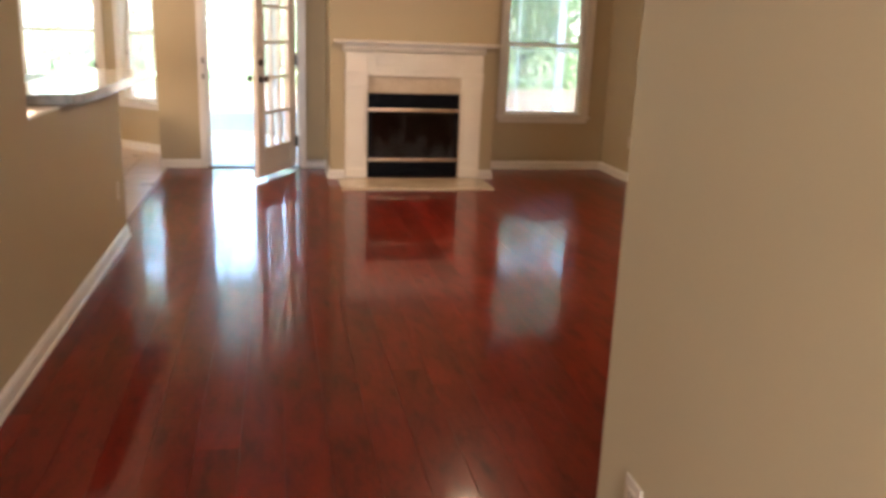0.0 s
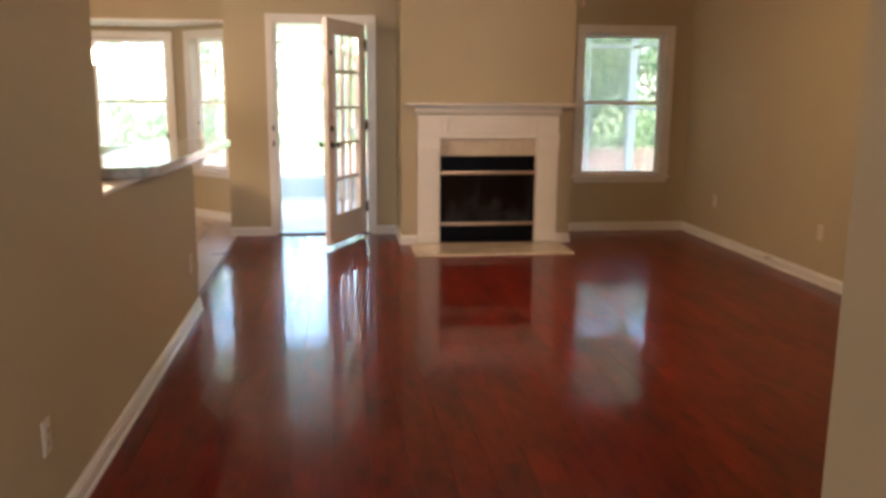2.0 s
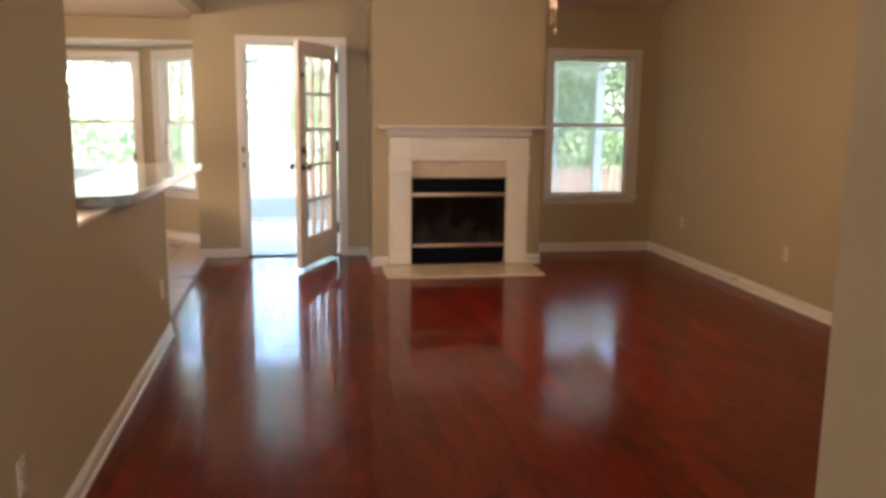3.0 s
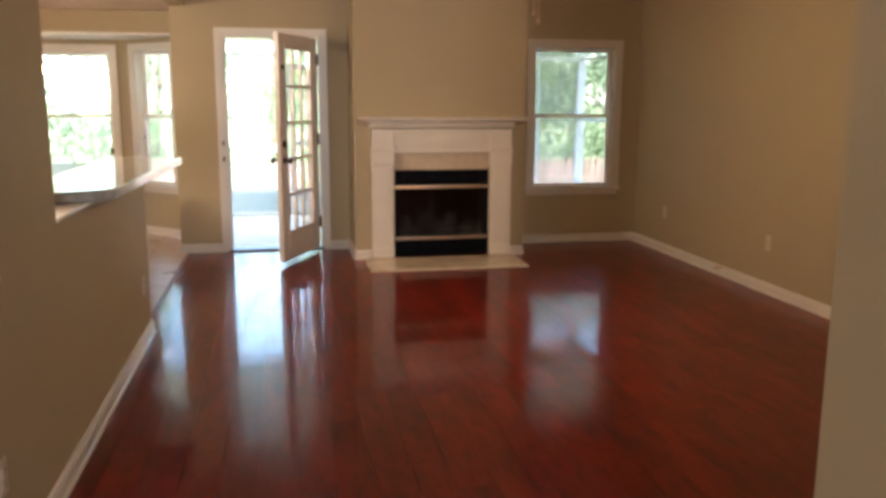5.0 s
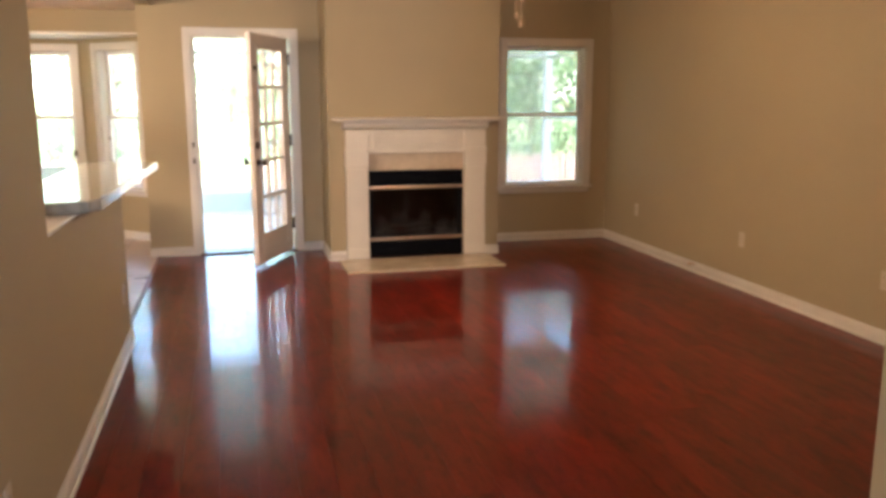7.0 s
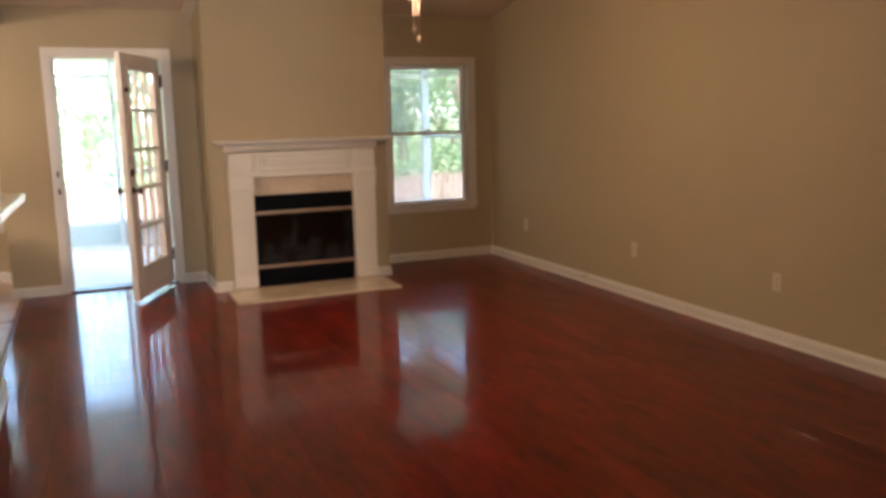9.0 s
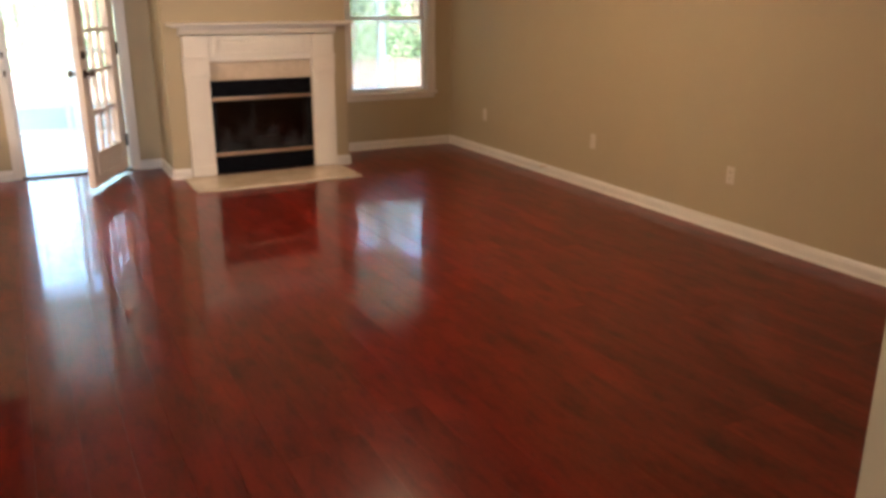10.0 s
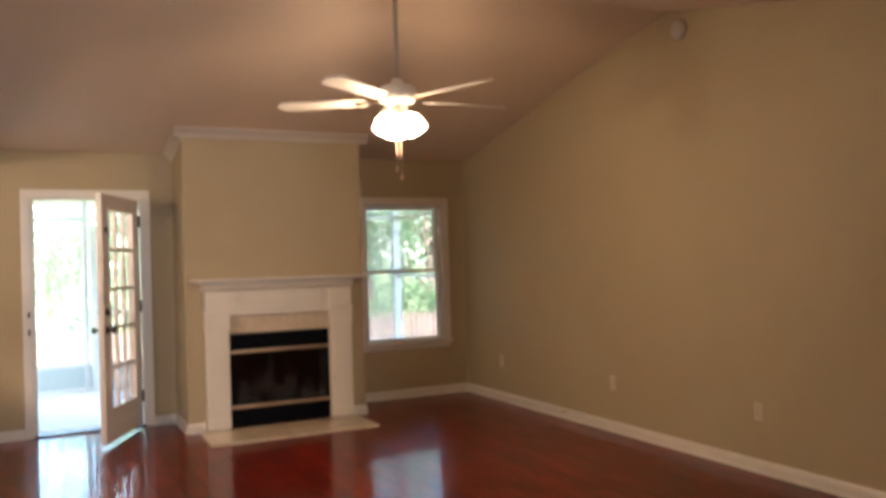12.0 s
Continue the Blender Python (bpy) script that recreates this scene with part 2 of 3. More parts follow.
    bm.faces.new(rings[0][::-1])
    bm.faces.new(rings[-1])


def mesh_of(name, bm, material, smooth=False):
    bmesh.ops.recalc_face_normals(bm, faces=bm.faces[:])
    me = bpy.data.meshes.new(name)
    bm.to_mesh(me)
    bm.free()
    me.materials.append(material)
    if smooth:
        me.polygons.foreach_set("use_smooth", [True] * len(me.polygons))
    return me


def part(name, bm, material, parent=None, label="", smooth=False, kind=""):
    ob = new(name, mesh_of(name, bm, material, smooth))
    if parent is not None:
        ob.parent = parent
    return tagged(ob, label=label, kind=kind)


def thing(name, label, category, place=(0, 0, 0), turn=0.0, group="", kind=""):
    ob = new(name)
    ob.empty_display_size = 0.1
    ob.location = place
    ob.rotation_euler = (0, 0, radians(turn))
    return tagged(ob, label=label, category=category, group=group, kind=kind)


def structure(name, boxes, material, label="", bev=0.0):
    bm = bmesh.new()
    for b in boxes:
        bx(bm, *b, bev=bev)
    return part(name, bm, material, label=label, kind="structure")


# ---- the plan ----
XL, XR, YB, YF = -1.5, 3.0, 8.0, 0.98
EAVE, RIDGE_Y, PITCH = 2.46, 4.77, 0.22
RIDGE = EAVE + PITCH * (YB - RIDGE_Y)
YFLAT = RIDGE_Y - (YB - RIDGE_Y)
HALL_X = 0.185
HALL_Y = 0.994
WY0, WY1 = 3.18, 5.22
DX0, DX1, DZ = -1.175, -0.27, 2.05
VX0, VX1, VZ0, VZ1 = 1.87, 2.735, 0.575, 1.995


def vault(y):
    return EAVE + PITCH * (YB - y) if y > RIDGE_Y else max(EAVE, RIDGE - PITCH * (RIDGE_Y - y))


structure("wall_back", [
    (-1.63, DX0, YB, YB + 0.15, 0, 2.7), (DX0, DX1, YB, YB + 0.15, DZ, 2.7), (DX1, VX0, YB, YB + 0.15, 0, 2.7),
    (VX0, VX1, YB, YB + 0.15, 0, VZ0), (VX0, VX1, YB, YB + 0.15, VZ1, 2.7), (VX1, XR + 0.15, YB, YB + 0.15, 0, 2.7)], M_WALL, "tan painted plaster wall with a door and a window")
side = [(YF - 0.12, 0), (YB, 0), (YB, EAVE + 0.05), (RIDGE_Y, RIDGE + 0.05), (YFLAT, EAVE + 0.05), (YF - 0.12, EAVE + 0.05)]
bm = bmesh.new()
prism(bm, side, "x", XR, XR + 0.15)
part("wall_right", bm, M_WALL, label="long tan painted plaster wall", kind="structure")
structure("wall_left", [(XL - 0.12, XL, -3.2, WY0, 0, 2.6)], M_WALL, "tan painted wall that ends at the opening over the bar")
bm = bmesh.new()
prism(bm, [(YFLAT, 2.3), (YB, 2.3), (YB, EAVE + 0.05), (RIDGE_Y, RIDGE + 0.05), (YFLAT, EAVE + 0.05)], "x", XL - 0.12, XL - 0.001)
part("wall_left_gable", bm, M_WALL, label="tan painted gable wall over the opening", kind="structure")
structure("half_wall", [(XL - 0.12, XL, WY0, WY1, 0, 1.0)], M_WALL, "tan painted half wall under the bar top")
structure("wall_hall", [(HALL_X, HALL_X + 0.12, -3.2, HALL_Y, 0, 2.6)], M_WALL, "tan painted wall of the entry hall")
structure("wall_front", [(HALL_X + 0.12, XR, HALL_Y - 0.12, HALL_Y, 0, 2.6)], M_WALL, "tan painted front wall of the living room")
structure("wall_entry", [(XL - 0.12, HALL_X + 0.12, -3.35, -3.2, 0, 2.6)], M_WALL, "tan painted end wall of the hall")
BX = [(-1.63, 8.15), (-1.63, 8.82), (-2.38, 9.55), (-3.38, 9.55), (-4.1, 8.82), (-4.1, 8.0), (-4.6, 8.0)]
structure("wall_kitchen", [(-4.75, -4.6, 0.4, 8.15, 0, 2.6), (-4.75, XL - 0.12, 0.25, 0.4, 0, 2.6), (-4.6, -4.1, 8.0, 8.15, 0, 2.6), (-4.25, -4.1, 8.15, 8.82, 0, 2.6), (-1.63, -1.5, 8.15, 8.82, 0, 2.6)], M_WALL, "tan painted walls round the kitchen and the breakfast nook")
bm = bmesh.new()
prism(bm, [(YB + 0.15, EAVE - PITCH * 0.15), (RIDGE_Y, RIDGE), (YFLAT, EAVE), (YF - 0.12, EAVE), (YF - 0.12, EAVE + 0.3), (YFLAT, EAVE + 0.3), (RIDGE_Y, RIDGE + 0.2), (YB + 0.15, EAVE + 0.2)], "x", XL - 0.12, XR + 0.15)
part("ceiling", bm, M_CEIL, label="vaulted cream painted ceiling", kind="structure")
structure("ceiling_hall", [(XL - 0.12, XR + 0.15, -3.35, YF - 0.12, EAVE, EAVE + 0.2)], M_CEIL, "flat cream ceiling of the hall")
structure("ceiling_nook", [(-4.75, XL - 0.12, 0.25, 9.8, 2.32, 2.6)], M_CEIL, "flat cream ceiling over kitchen and nook")

# bay walls and windows
def window(n, m, w, z0, z1, t=0.15, label=""):
    """A sash window in local space: x along the wall, the room at y below 0; the glass opening is w wide from z0 to z1."""
    top = thing("window_%d" % n, label, "window", kind="structure")
    top.matrix_world = m
    cw = 0.072
    h = w / 2
    bm = bmesh.new()
    bx(bm, -h - cw, -h, -0.018, -0.001, z0 - 0.005, z1, bev=0.004)
    bx(bm, h, h + cw, -0.018, -0.001, z0 - 0.005, z1, bev=0.004)
    bx(bm, -h - cw, h + cw, -0.018, -0.001, z1, z1 + cw, bev=0.004)
    bx(bm, -h - cw + 0.012, -h - cw + 0.024, -0.024, -0.018, z0, z1 + cw - 0.012, bev=0.002)
    bx(bm, h + cw - 0.024, h + cw - 0.012, -0.024, -0.018, z0, z1 + cw - 0.012, bev=0.002)
    part("window_casing", bm, M_TRIM, top, "white painted wooden casing")
    bm = bmesh.new()
    bx(bm, -h - cw - 0.015, h + cw + 0.015, -0.045, 0.075, z0 - 0.027, z0 - 0.005, bev=0.004)
    part("window_sill", bm, M_TRIM, top, "white painted sill board")
    bm = bmesh.new()
    bx(bm, -h - cw + 0.01, h + cw - 0.01, -0.015, -0.001, z0 - 0.075, z0 - 0.028, bev=0.004)
    part("apron", bm, M_TRIM, top, "white painted apron under the sill")
    bm = bmesh.new()
    j = 0.012
    bx(bm, -h, -h + j, 0.0, t, z0, z1)
    bx(bm, h - j, h, 0.0, t, z0, z1)
    bx(bm, -h + j, h - j, 0.0, t, z1 - j, z1)
    bx(bm, -h, h, 0.076, t + 0.02, z0 - 0.03, z0)
    part("window_frame", bm, M_TRIM, top, "white window lining")
    mid = (z0 + z1) / 2 + 0.02
    for nm, a, b, y0 in (("upper_sash", mid - 0.018, z1 - j, 0.105), ("lower_sash", z0, mid + 0.018, 0.07)):
        bm = bmesh.new()
        s = 0.034
        bx(bm, -h + j, -h + j + s, y0, y0 + 0.03, a, b, bev=0.003)
        bx(bm, h - j - s, h - j, y0, y0 + 0.03, a, b, bev=0.003)
        bx(bm, -h + j + s, h - j - s, y0, y0 + 0.03, a, a + s, bev=0.003)
        bx(bm, -h + j + s, h - j - s, y0, y0 + 0.03, b - s, b, bev=0.003)
        sash = part(nm, bm, M_VINYL, top, "white vinyl sash")
        bm = bmesh.new()
        bx(bm, -h + j + s - 0.004, h - j - s + 0.004, y0 + 0.012, y0 + 0.017, a + s - 0.004, b - s + 0.004)
        pane = part("pane", bm, M_GLASS, sash, "clear glass pane")
        pane.visible_shadow = False
    bm = bmesh.new()
    bx(bm, -0.03, 0.03, 0.055, 0.07, mid + 0.018, mid + 0.034, bev=0.003)
    part("latch", bm, M_VINYL, top, "small sash latch")
    return top


def wall_along(name, a, b, t, z1, hole, label):
    """A wall from a to b (room on its left side looking from a to b reversed) with one window hole: (from, to, z0, z1) along it."""
    a, b = Vector((*a, 0)), Vector((*b, 0))
    d = (b - a)
    ang = math.degrees(math.atan2(d.y, d.x))
    m = pose(a.x, a.y, 0, 0, 0, ang)
    L = d.length
    bm = bmesh.new()
    u0, u1, h0, h1 = hole
    for q in ((-0.05, u0, 0, z1), (u1, L + 0.05, 0, z1), (u0, u1, 0, h0), (u0, u1, h1, z1)):
        bx(bm, q[0], q[1], 0, t, q[2], q[3], m)
    part(name, bm, M_WALL, label=label, kind="structure")
    return m, L


BZ0, BZ1 = 0.54, 1.965
NB = "tall white double hung window in the nook bay, daylight behind"
m, L = wall_along("wall_bay_left", BX[4], BX[3], 0.15, 2.45, (0.2, 0.82, BZ0, BZ1), "tan painted angled bay wall")
w_left = window(1, m @ pose(0.51, 0, 0), 0.62, BZ0, BZ1, label=NB)
m, L = wall_along("wall_bay_middle", BX[3], BX[2], 0.15, 2.45, (0.1, 0.92, BZ0, BZ1), "tan painted bay wall")
wall_mid = m
w_mid = window(2, m @ pose(0.51, 0, 0), 0.82, BZ0, BZ1, label="wide white double hung window in the middle of the bay")
m, L = wall_along("wall_bay_right", BX[2], BX[1], 0.15, 2.45, (0.28, 0.86, BZ0, BZ1), "tan painted angled bay wall")
w_right = window(3, m @ pose(0.57, 0, 0), 0.58, BZ0, BZ1, label=NB)
nook_windows = (w_mid, w_right)
for k, (wm, x, z, q) in enumerate(((wall_mid, 0.88, 0.885, 0.018), (m, 0.31, 1.05, 0.008))):
    bm = bmesh.new()
    bx(bm, x - q, x + q, 0.069 - q, 0.069, z - 2 * q, z + 2 * q, wm, bev=0.004)
    ob = part("contact_sensor", bm, M_BRONZE, nook_windows[k], "small dark brown window contact")
    ob.matrix_parent_inverse = nook_windows[k].matrix_world.inverted()
win = window(4, pose((VX0 + VX1) / 2, YB, 0), VX1 - VX0, VZ0, VZ1, label="white double hung window beside the fireplace with trees and fence behind")
# Thin dark sheets added to dim the view through the lower sashes.
for ob, w in ((w_left, 0.62), (w_mid, 0.82), (w_right, 0.58)):
    bm = bmesh.new()
    bx(bm, -w / 2 + 0.013, w / 2 - 0.013, 0.142, 0.143, BZ0 + 0.001, (BZ0 + BZ1) / 2 + 0.02)
    part("window_screen", bm, M_MESH_THIN, ob, "added dark screen that dims the view outside")
# Full sheet added so the garden looks dimmer than through the door.
bm = bmesh.new()
bx(bm, -(VX1 - VX0) / 2 + 0.013, (VX1 - VX0) / 2 - 0.013, 0.142, 0.143, VZ0 + 0.001, VZ1 - 0.013)
part("window_screen", bm, M_MESH, win, "added dark screen that dims the view outside")

# floor base
structure("floor", [(XL - 0.06, XR + 0.15, -3.35, YB + 0.15, -0.1, -0.006)], M_SUB, "dark joints under the cherry planks")
structure("floor_nook", [(-4.75, XL - 0.06, 0.25, 9.8, -0.1, -0.006), (-1.56, -1.5, 8.15, 9.0, -0.1, -0.006)], M_GROUT, "grout bed of the tiled floor")


# ---- baseboards ----
def baseboard(name, a, b, h=0.085, parent=None):
    """Moulded board from a to b with the room on its right side."""
    a, b = Vector((*a, 0)), Vector((*b, 0))
    d = b - a
    m = pose(a.x, a.y, 0, 0, 0, math.degrees(math.atan2(d.y, d.x)))
    bm = bmesh.new()
    prof = [(-0.0005, 0), (-0.016, 0), (-0.016, h * 0.70), (-0.0125, h * 0.78), (-0.012, h * 0.86), (-0.006, h * 0.96), (-0.004, h), (-0.0005, h)]
    prism(bm, prof, "x", 0, d.length, m)
    prism(bm, [(-0.016, 0), (-0.024, 0), (-0.0235, 0.007), (-0.021, 0.012), (-0.016, 0.015)], "x", 0, d.length, m)
    return part(name, bm, M_TRIM, label="white painted moulded baseboard", kind="structure")


CH0, CH1, CHY = 0.0, 1.6, 7.40
for k, (a, b) in enumerate([((-1.63, YB), (-1.245, YB)), ((-0.2, YB), (CH0, YB)), ((CH0, YB), (CH0, CHY)), ((CH1, CHY), (CH1, YB)), ((CH1, YB), (XR, YB)),
                            ((XR, YB), (XR, HALL_Y)), ((XR, HALL_Y), (HALL_X, HALL_Y)), ((HALL_X, HALL_Y), (HALL_X, -3.2)), ((XL, -3.2), (XL, WY1)), ((XL, WY1), (XL - 0.12, WY1)),
                            ((-3.38, 9.55), (-2.38, 9.55)), ((-2.38, 9.55), (-1.63, 8.82)), ((-4.1, 8.82), (-3.38, 9.55)), ((-4.6, 8.0), (-4.1, 8.0)), ((-1.63, 8.82), (-1.63, 8.0)), ((CH0, CHY), (0.14, CHY)), ((1.46, CHY), (CH1, CHY))]):
    baseboard("baseboard", a, b)

# threshold strip between planks and tiles
structure("threshold_strip", [(XL - 0.074, XL - 0.046, WY1, YB, -0.006, 0.007)], M_STRIP, "cherry wood edge strip between planks and tiles", bev=0.004)
# flat soffit over the bay, behind a straight header
SOFFIT = 2.085
bm = bmesh.new()
prism(bm, [(-1.63, 8.822), (-1.63, 8.9), (-2.36, 9.62), (-3.40, 9.62), (-4.1, 8.9), (-4.1, 8.822)], "z", SOFFIT, SOFFIT + 0.1)
part("ceiling_bay", bm, M_SOFFIT, label="low flat white soffit over the bay windows", kind="structure")
structure("wall_header", [(-4.1, -1.63, 8.70, 8.82, SOFFIT + 0.022, 2.32)], M_WALL, "tan painted header wall over the bay")
structure("trim_header", [(-4.1, -1.63, 8.695, 8.822, SOFFIT, SOFFIT + 0.022)], M_TRIM, "white edge under the header of the bay", bev=0.003)

# ---- fireplace ----
FX0, FX1, FZ0, FZ1 = 0.36, 1.254, 0.02, 0.822
bm = bmesh.new()
prism(bm, [(CH0, 0), (FX0, 0), (FX0, FZ1), (FX1, FZ1), (FX1, 0), (CH1, 0), (CH1, 2.56), (CH0, 2.56)], "y", CHY, YB)
part("chimney_breast", bm, M_WALL, label="tan painted chimney breast", kind="structure")
structure("chimney_back", [(FX0, FX1, YB - 0.1, YB - 0.001, 0, FZ1)], M_SOOT, "sooty back of the fireplace niche")


def crown(a, b, za, zb, name="trim_crown"):
    """Crown moulding from a to b, room on its right side, with the ceiling at za and zb."""
    a, b = Vector((*a, 0)), Vector((*b, 0))
    d = (b - a).normalized()
    r = Vector((d.y, -d.x, 0))
    prof = [(0, -0.085), (0.010, -0.082), (0.014, -0.066), (0.03, -0.042), (0.052, -0.025), (0.062, -0.010), (0.068, 0.03), (0, 0.03)]
    bm = bmesh.new()
    lo = [bm.verts.new(a + r * p + Vector((0, 0, za + q))) for p, q in prof]
    hi = [bm.verts.new(b + r * p + Vector((0, 0, zb + q))) for p, q in prof]
    n = len(prof)
    for i in range(n):
        bm.faces.new((lo[i], lo[(i + 1) % n], hi[(i + 1) % n], hi[i]))
    bm.faces.new(lo[::-1])
    bm.faces.new(hi)
    part(name, bm, M_CROWN, label="cream crown moulding on the chimney breast", kind="structure")


crown((CH0 - 0.075, CHY), (CH1 + 0.075, CHY), vault(CHY - 0.07), vault(CHY - 0.07))
crown((CH0, YB), (CH0, CHY), vault(YB), vault(CHY))
crown((CH1, CHY), (CH1, YB), vault(CHY), vault(YB))

mantel = thing("fireplace_mantel", "white painted wooden fireplace mantel with pilasters and a panelled frieze", "mantel")
bm = bmesh.new()
for x0, x1, y0, z0, z1 in ((0.035, 1.615, 7.235, 1.284, 1.305), (0.075, 1.575, 7.275, 1.270, 1.284), (0.125, 1.477, 7.315, 1.240, 1.270)):
    bx(bm, x0, x1, y0, CHY - 0.001, z0, z1, bev=0.005)
part("shelf", bm, M_MANTEL, mantel, "white moulded mantel shelf")
bm = bmesh.new()
prism(bm, [(7.335, 1.215), (7.335, 1.225), (7.320, 1.24), (CHY - 0.001, 1.24), (CHY - 0.001, 1.20)], "x", 0.12, 1.482)
part("bed_moulding", bm, M_MANTEL, mantel)
bm = bmesh.new()
bx(bm, 0.345, 1.257, 7.345, CHY - 0.001, 0.985, 1.20, bev=0.003)
bx(bm, 0.333, 1.27, 7.338, 7.35, 0.985, 1.005, bev=0.004)
part("frieze", bm, M_MANTEL, mantel, "white frieze board")
bm = bmesh.new()
for q in ((0.41, 1.19, 1.165, 1.180), (0.41, 1.19, 1.045, 1.060), (0.41, 0.425, 1.06, 1.165), (1.175, 1.19, 1.06, 1.165)):
    bx(bm, q[0], q[1], 7.330, 7.346, q[2], q[3], bev=0.004)
bx(bm, 0.455, 1.145, 7.334, 7.346, 1.080, 1.145, bev=0.004)
part("frieze_panel", bm, M_MANTEL, mantel, "raised frieze panel")
for x0, x1 in ((0.145, 0.345), (1.257, 1.457)):
    bm = bmesh.new()
    bx(bm, x0, x1, 7.33, CHY - 0.001, 0.02, 1.20, bev=0.004)
    bx(bm, x0 + 0.025, x1 - 0.025, 7.323, 7.331, 0.16, 0.85, bev=0.003)
    pil = part("pilaster", bm, M_MANTEL, mantel, "white fluted pilaster board")
    bm = bmesh.new()
    bx(bm, x0 - 0.002, x1 + 0.002, 7.325, CHY - 0.002, 0.021, 0.11, bev=0.004)
    part("plinth", bm, M_MANTEL, pil)
    bm = bmesh.new()
    bx(bm, x0 - 0.008, x1 + 0.008, 7.318, CHY - 0.002, 0.868, 0.885, bev=0.004)
    bx(bm, x0 - 0.005, x1 + 0.005, 7.322, CHY - 0.002, 0.885, 1.005, bev=0.003)
    bx(bm, x0 - 0.012, x1 + 0.012, 7.312, CHY - 0.002, 1.005, 1.022, bev=0.004)
    part("capital_block", bm, M_MANTEL, pil)
surround = thing("marble_surround", "cream marble slip round the black firebox", "fireplace surround")
bm = bmesh.new()
bx(bm, 0.346, 1.256, 7.375, CHY - 0.001, 0.826, 0.984, bev=0.002)
part("head_slab", bm, M_STONE, surround)
hearth = thing("hearth_slab", "cream marble hearth slab on the wooden floor", "hearth", (0.774, 7.06, 0.0))
bm = bmesh.new()
bx(bm, -0.708, 0.708, -0.28, 0.26, -0.004, 0.020, bev=0.004)
part("slab", bm, M_STONE, hearth)

firebox = thing("fireplace_insert", "black metal fireplace insert with two brass bars and sooty glass doors", "fireplace", (0.807, 7.40, 0.02))
bm = bmesh.new()
w = 0.444
bx(bm, -w, w, 0.0, 0.025, 0.665, 0.80, bev=0.002)
for k in range(5):
    bx(bm, -w + 0.03, w - 0.03, -0.006, 0.002, 0.685 + k * 0.022, 0.697 + k * 0.022)
part("upper_louvre", bm, M_BLACK, firebox, "black slotted upper panel")
bm = bmesh.new()
bx(bm, -w, w, 0.0, 0.025, 0.0, 0.15, bev=0.002)
for k in range(5):
    bx(bm, -w + 0.03, w - 0.03, -0.006, 0.002, 0.02 + k * 0.024, 0.033 + k * 0.024)
part("lower_louvre", bm, M_BLACK, firebox, "black slotted lower panel")
for z in (0.645, 0.165):
    bm = bmesh.new()
    bx(bm, -w, w, -0.022, 0.012, z - 0.014, z + 0.014, bev=0.006)
    part("brass_bar", bm, M_BRASS, firebox, "polished brass bar")
for x0, x1, z0, z1 in ((-w, -w + 0.035, 0.15, 0.665), (w - 0.035, w, 0.15, 0.665)):
    bm = bmesh.new()
    bx(bm, x0, x1, 0.0, 0.03, z0, z1, bev=0.002)
    part("side_jamb", bm, M_BLACK, firebox)
for x0, x1 in ((-w + 0.035, -0.002), (0.002, w - 0.035)):
    bm = bmesh.new()
    bx(bm, x0, x1, 0.018, 0.023, 0.18, 0.63)
    part("glass_door", bm, M_FIREGLASS, firebox, "smoky glass door")
bm = bmesh.new()
for q in ((-w, w, 0.27, 0.29, 0.0, 0.80), (-w, -w + 0.01, 0.03, 0.27, 0.0, 0.80), (w - 0.01, w, 0.03, 0.27, 0.0, 0.80), (-w, w, 0.03, 0.27, 0.0, 0.16), (-w, w, 0.03, 0.27, 0.66, 0.80)):
    bx(bm, *q)
part("fire_chamber", bm, M_SOOT, firebox, "sooty firebrick chamber")
for k, (x, y, a, r) in enumerate(((-0.05, 0.15, 5, 0.035), (0.08, 0.19, -7, 0.03), (0.0, 0.16, 12, 0.028))):
    bm = bmesh.new()
    m = pose(x, y, 0.2 + 0.05 * (k == 2) + 0.002, 0, 90, a)
    tube(bm, [(0, 0, -0.24), (0.01, 0.0, -0.08), (-0.008, 0, 0.08), (0, 0, 0.24)], [r, r * 1.05, r * 0.95, r], 9, m)
    part("ceramic_log", bm, M_SOOT, firebox, "grey ceramic log", smooth=True)

# ---- door ----
bm = bmesh.new()
c = 0.068
bx(bm, DX0 - c, DX0, YB - 0.018, YB - 0.001, 0, DZ, bev=0.004)
bx(bm, DX1, DX1 + c, YB - 0.018, YB - 0.001, 0, DZ, bev=0.004)
bx(bm, DX0 - c, DX1 + c, YB - 0.018, YB - 0.001, DZ, DZ + c, bev=0.004)
door_set = thing("door_frame", "white painted casing round the open patio door", "door frame", kind="structure")
part("casing", bm, M_TRIM, door_set, "white painted door casing")
bm = bmesh.new()
bx(bm, DX0, DX0 + 0.02, YB, YB + 0.15, 0, DZ)
bx(bm, DX1 - 0.02, DX1, YB + 0.0, YB + 0.15, 0, DZ)
bx(bm, DX0 + 0.02, DX1 - 0.02, YB, YB + 0.15, DZ - 0.02, DZ)
bx(bm, DX0 + 0.02, DX0 + 0.034, YB + 0.05, YB + 0.07, 0, DZ - 0.02)
part("jamb", bm, M_TRIM, door_set, "white painted jamb")
bm = bmesh.new()
bx(bm, DX0, DX1, YB - 0.02, YB + 0.16, -0.004, 0.018, bev=0.006)
part("threshold", bm, M_BRONZE, door_set, "dark metal threshold")

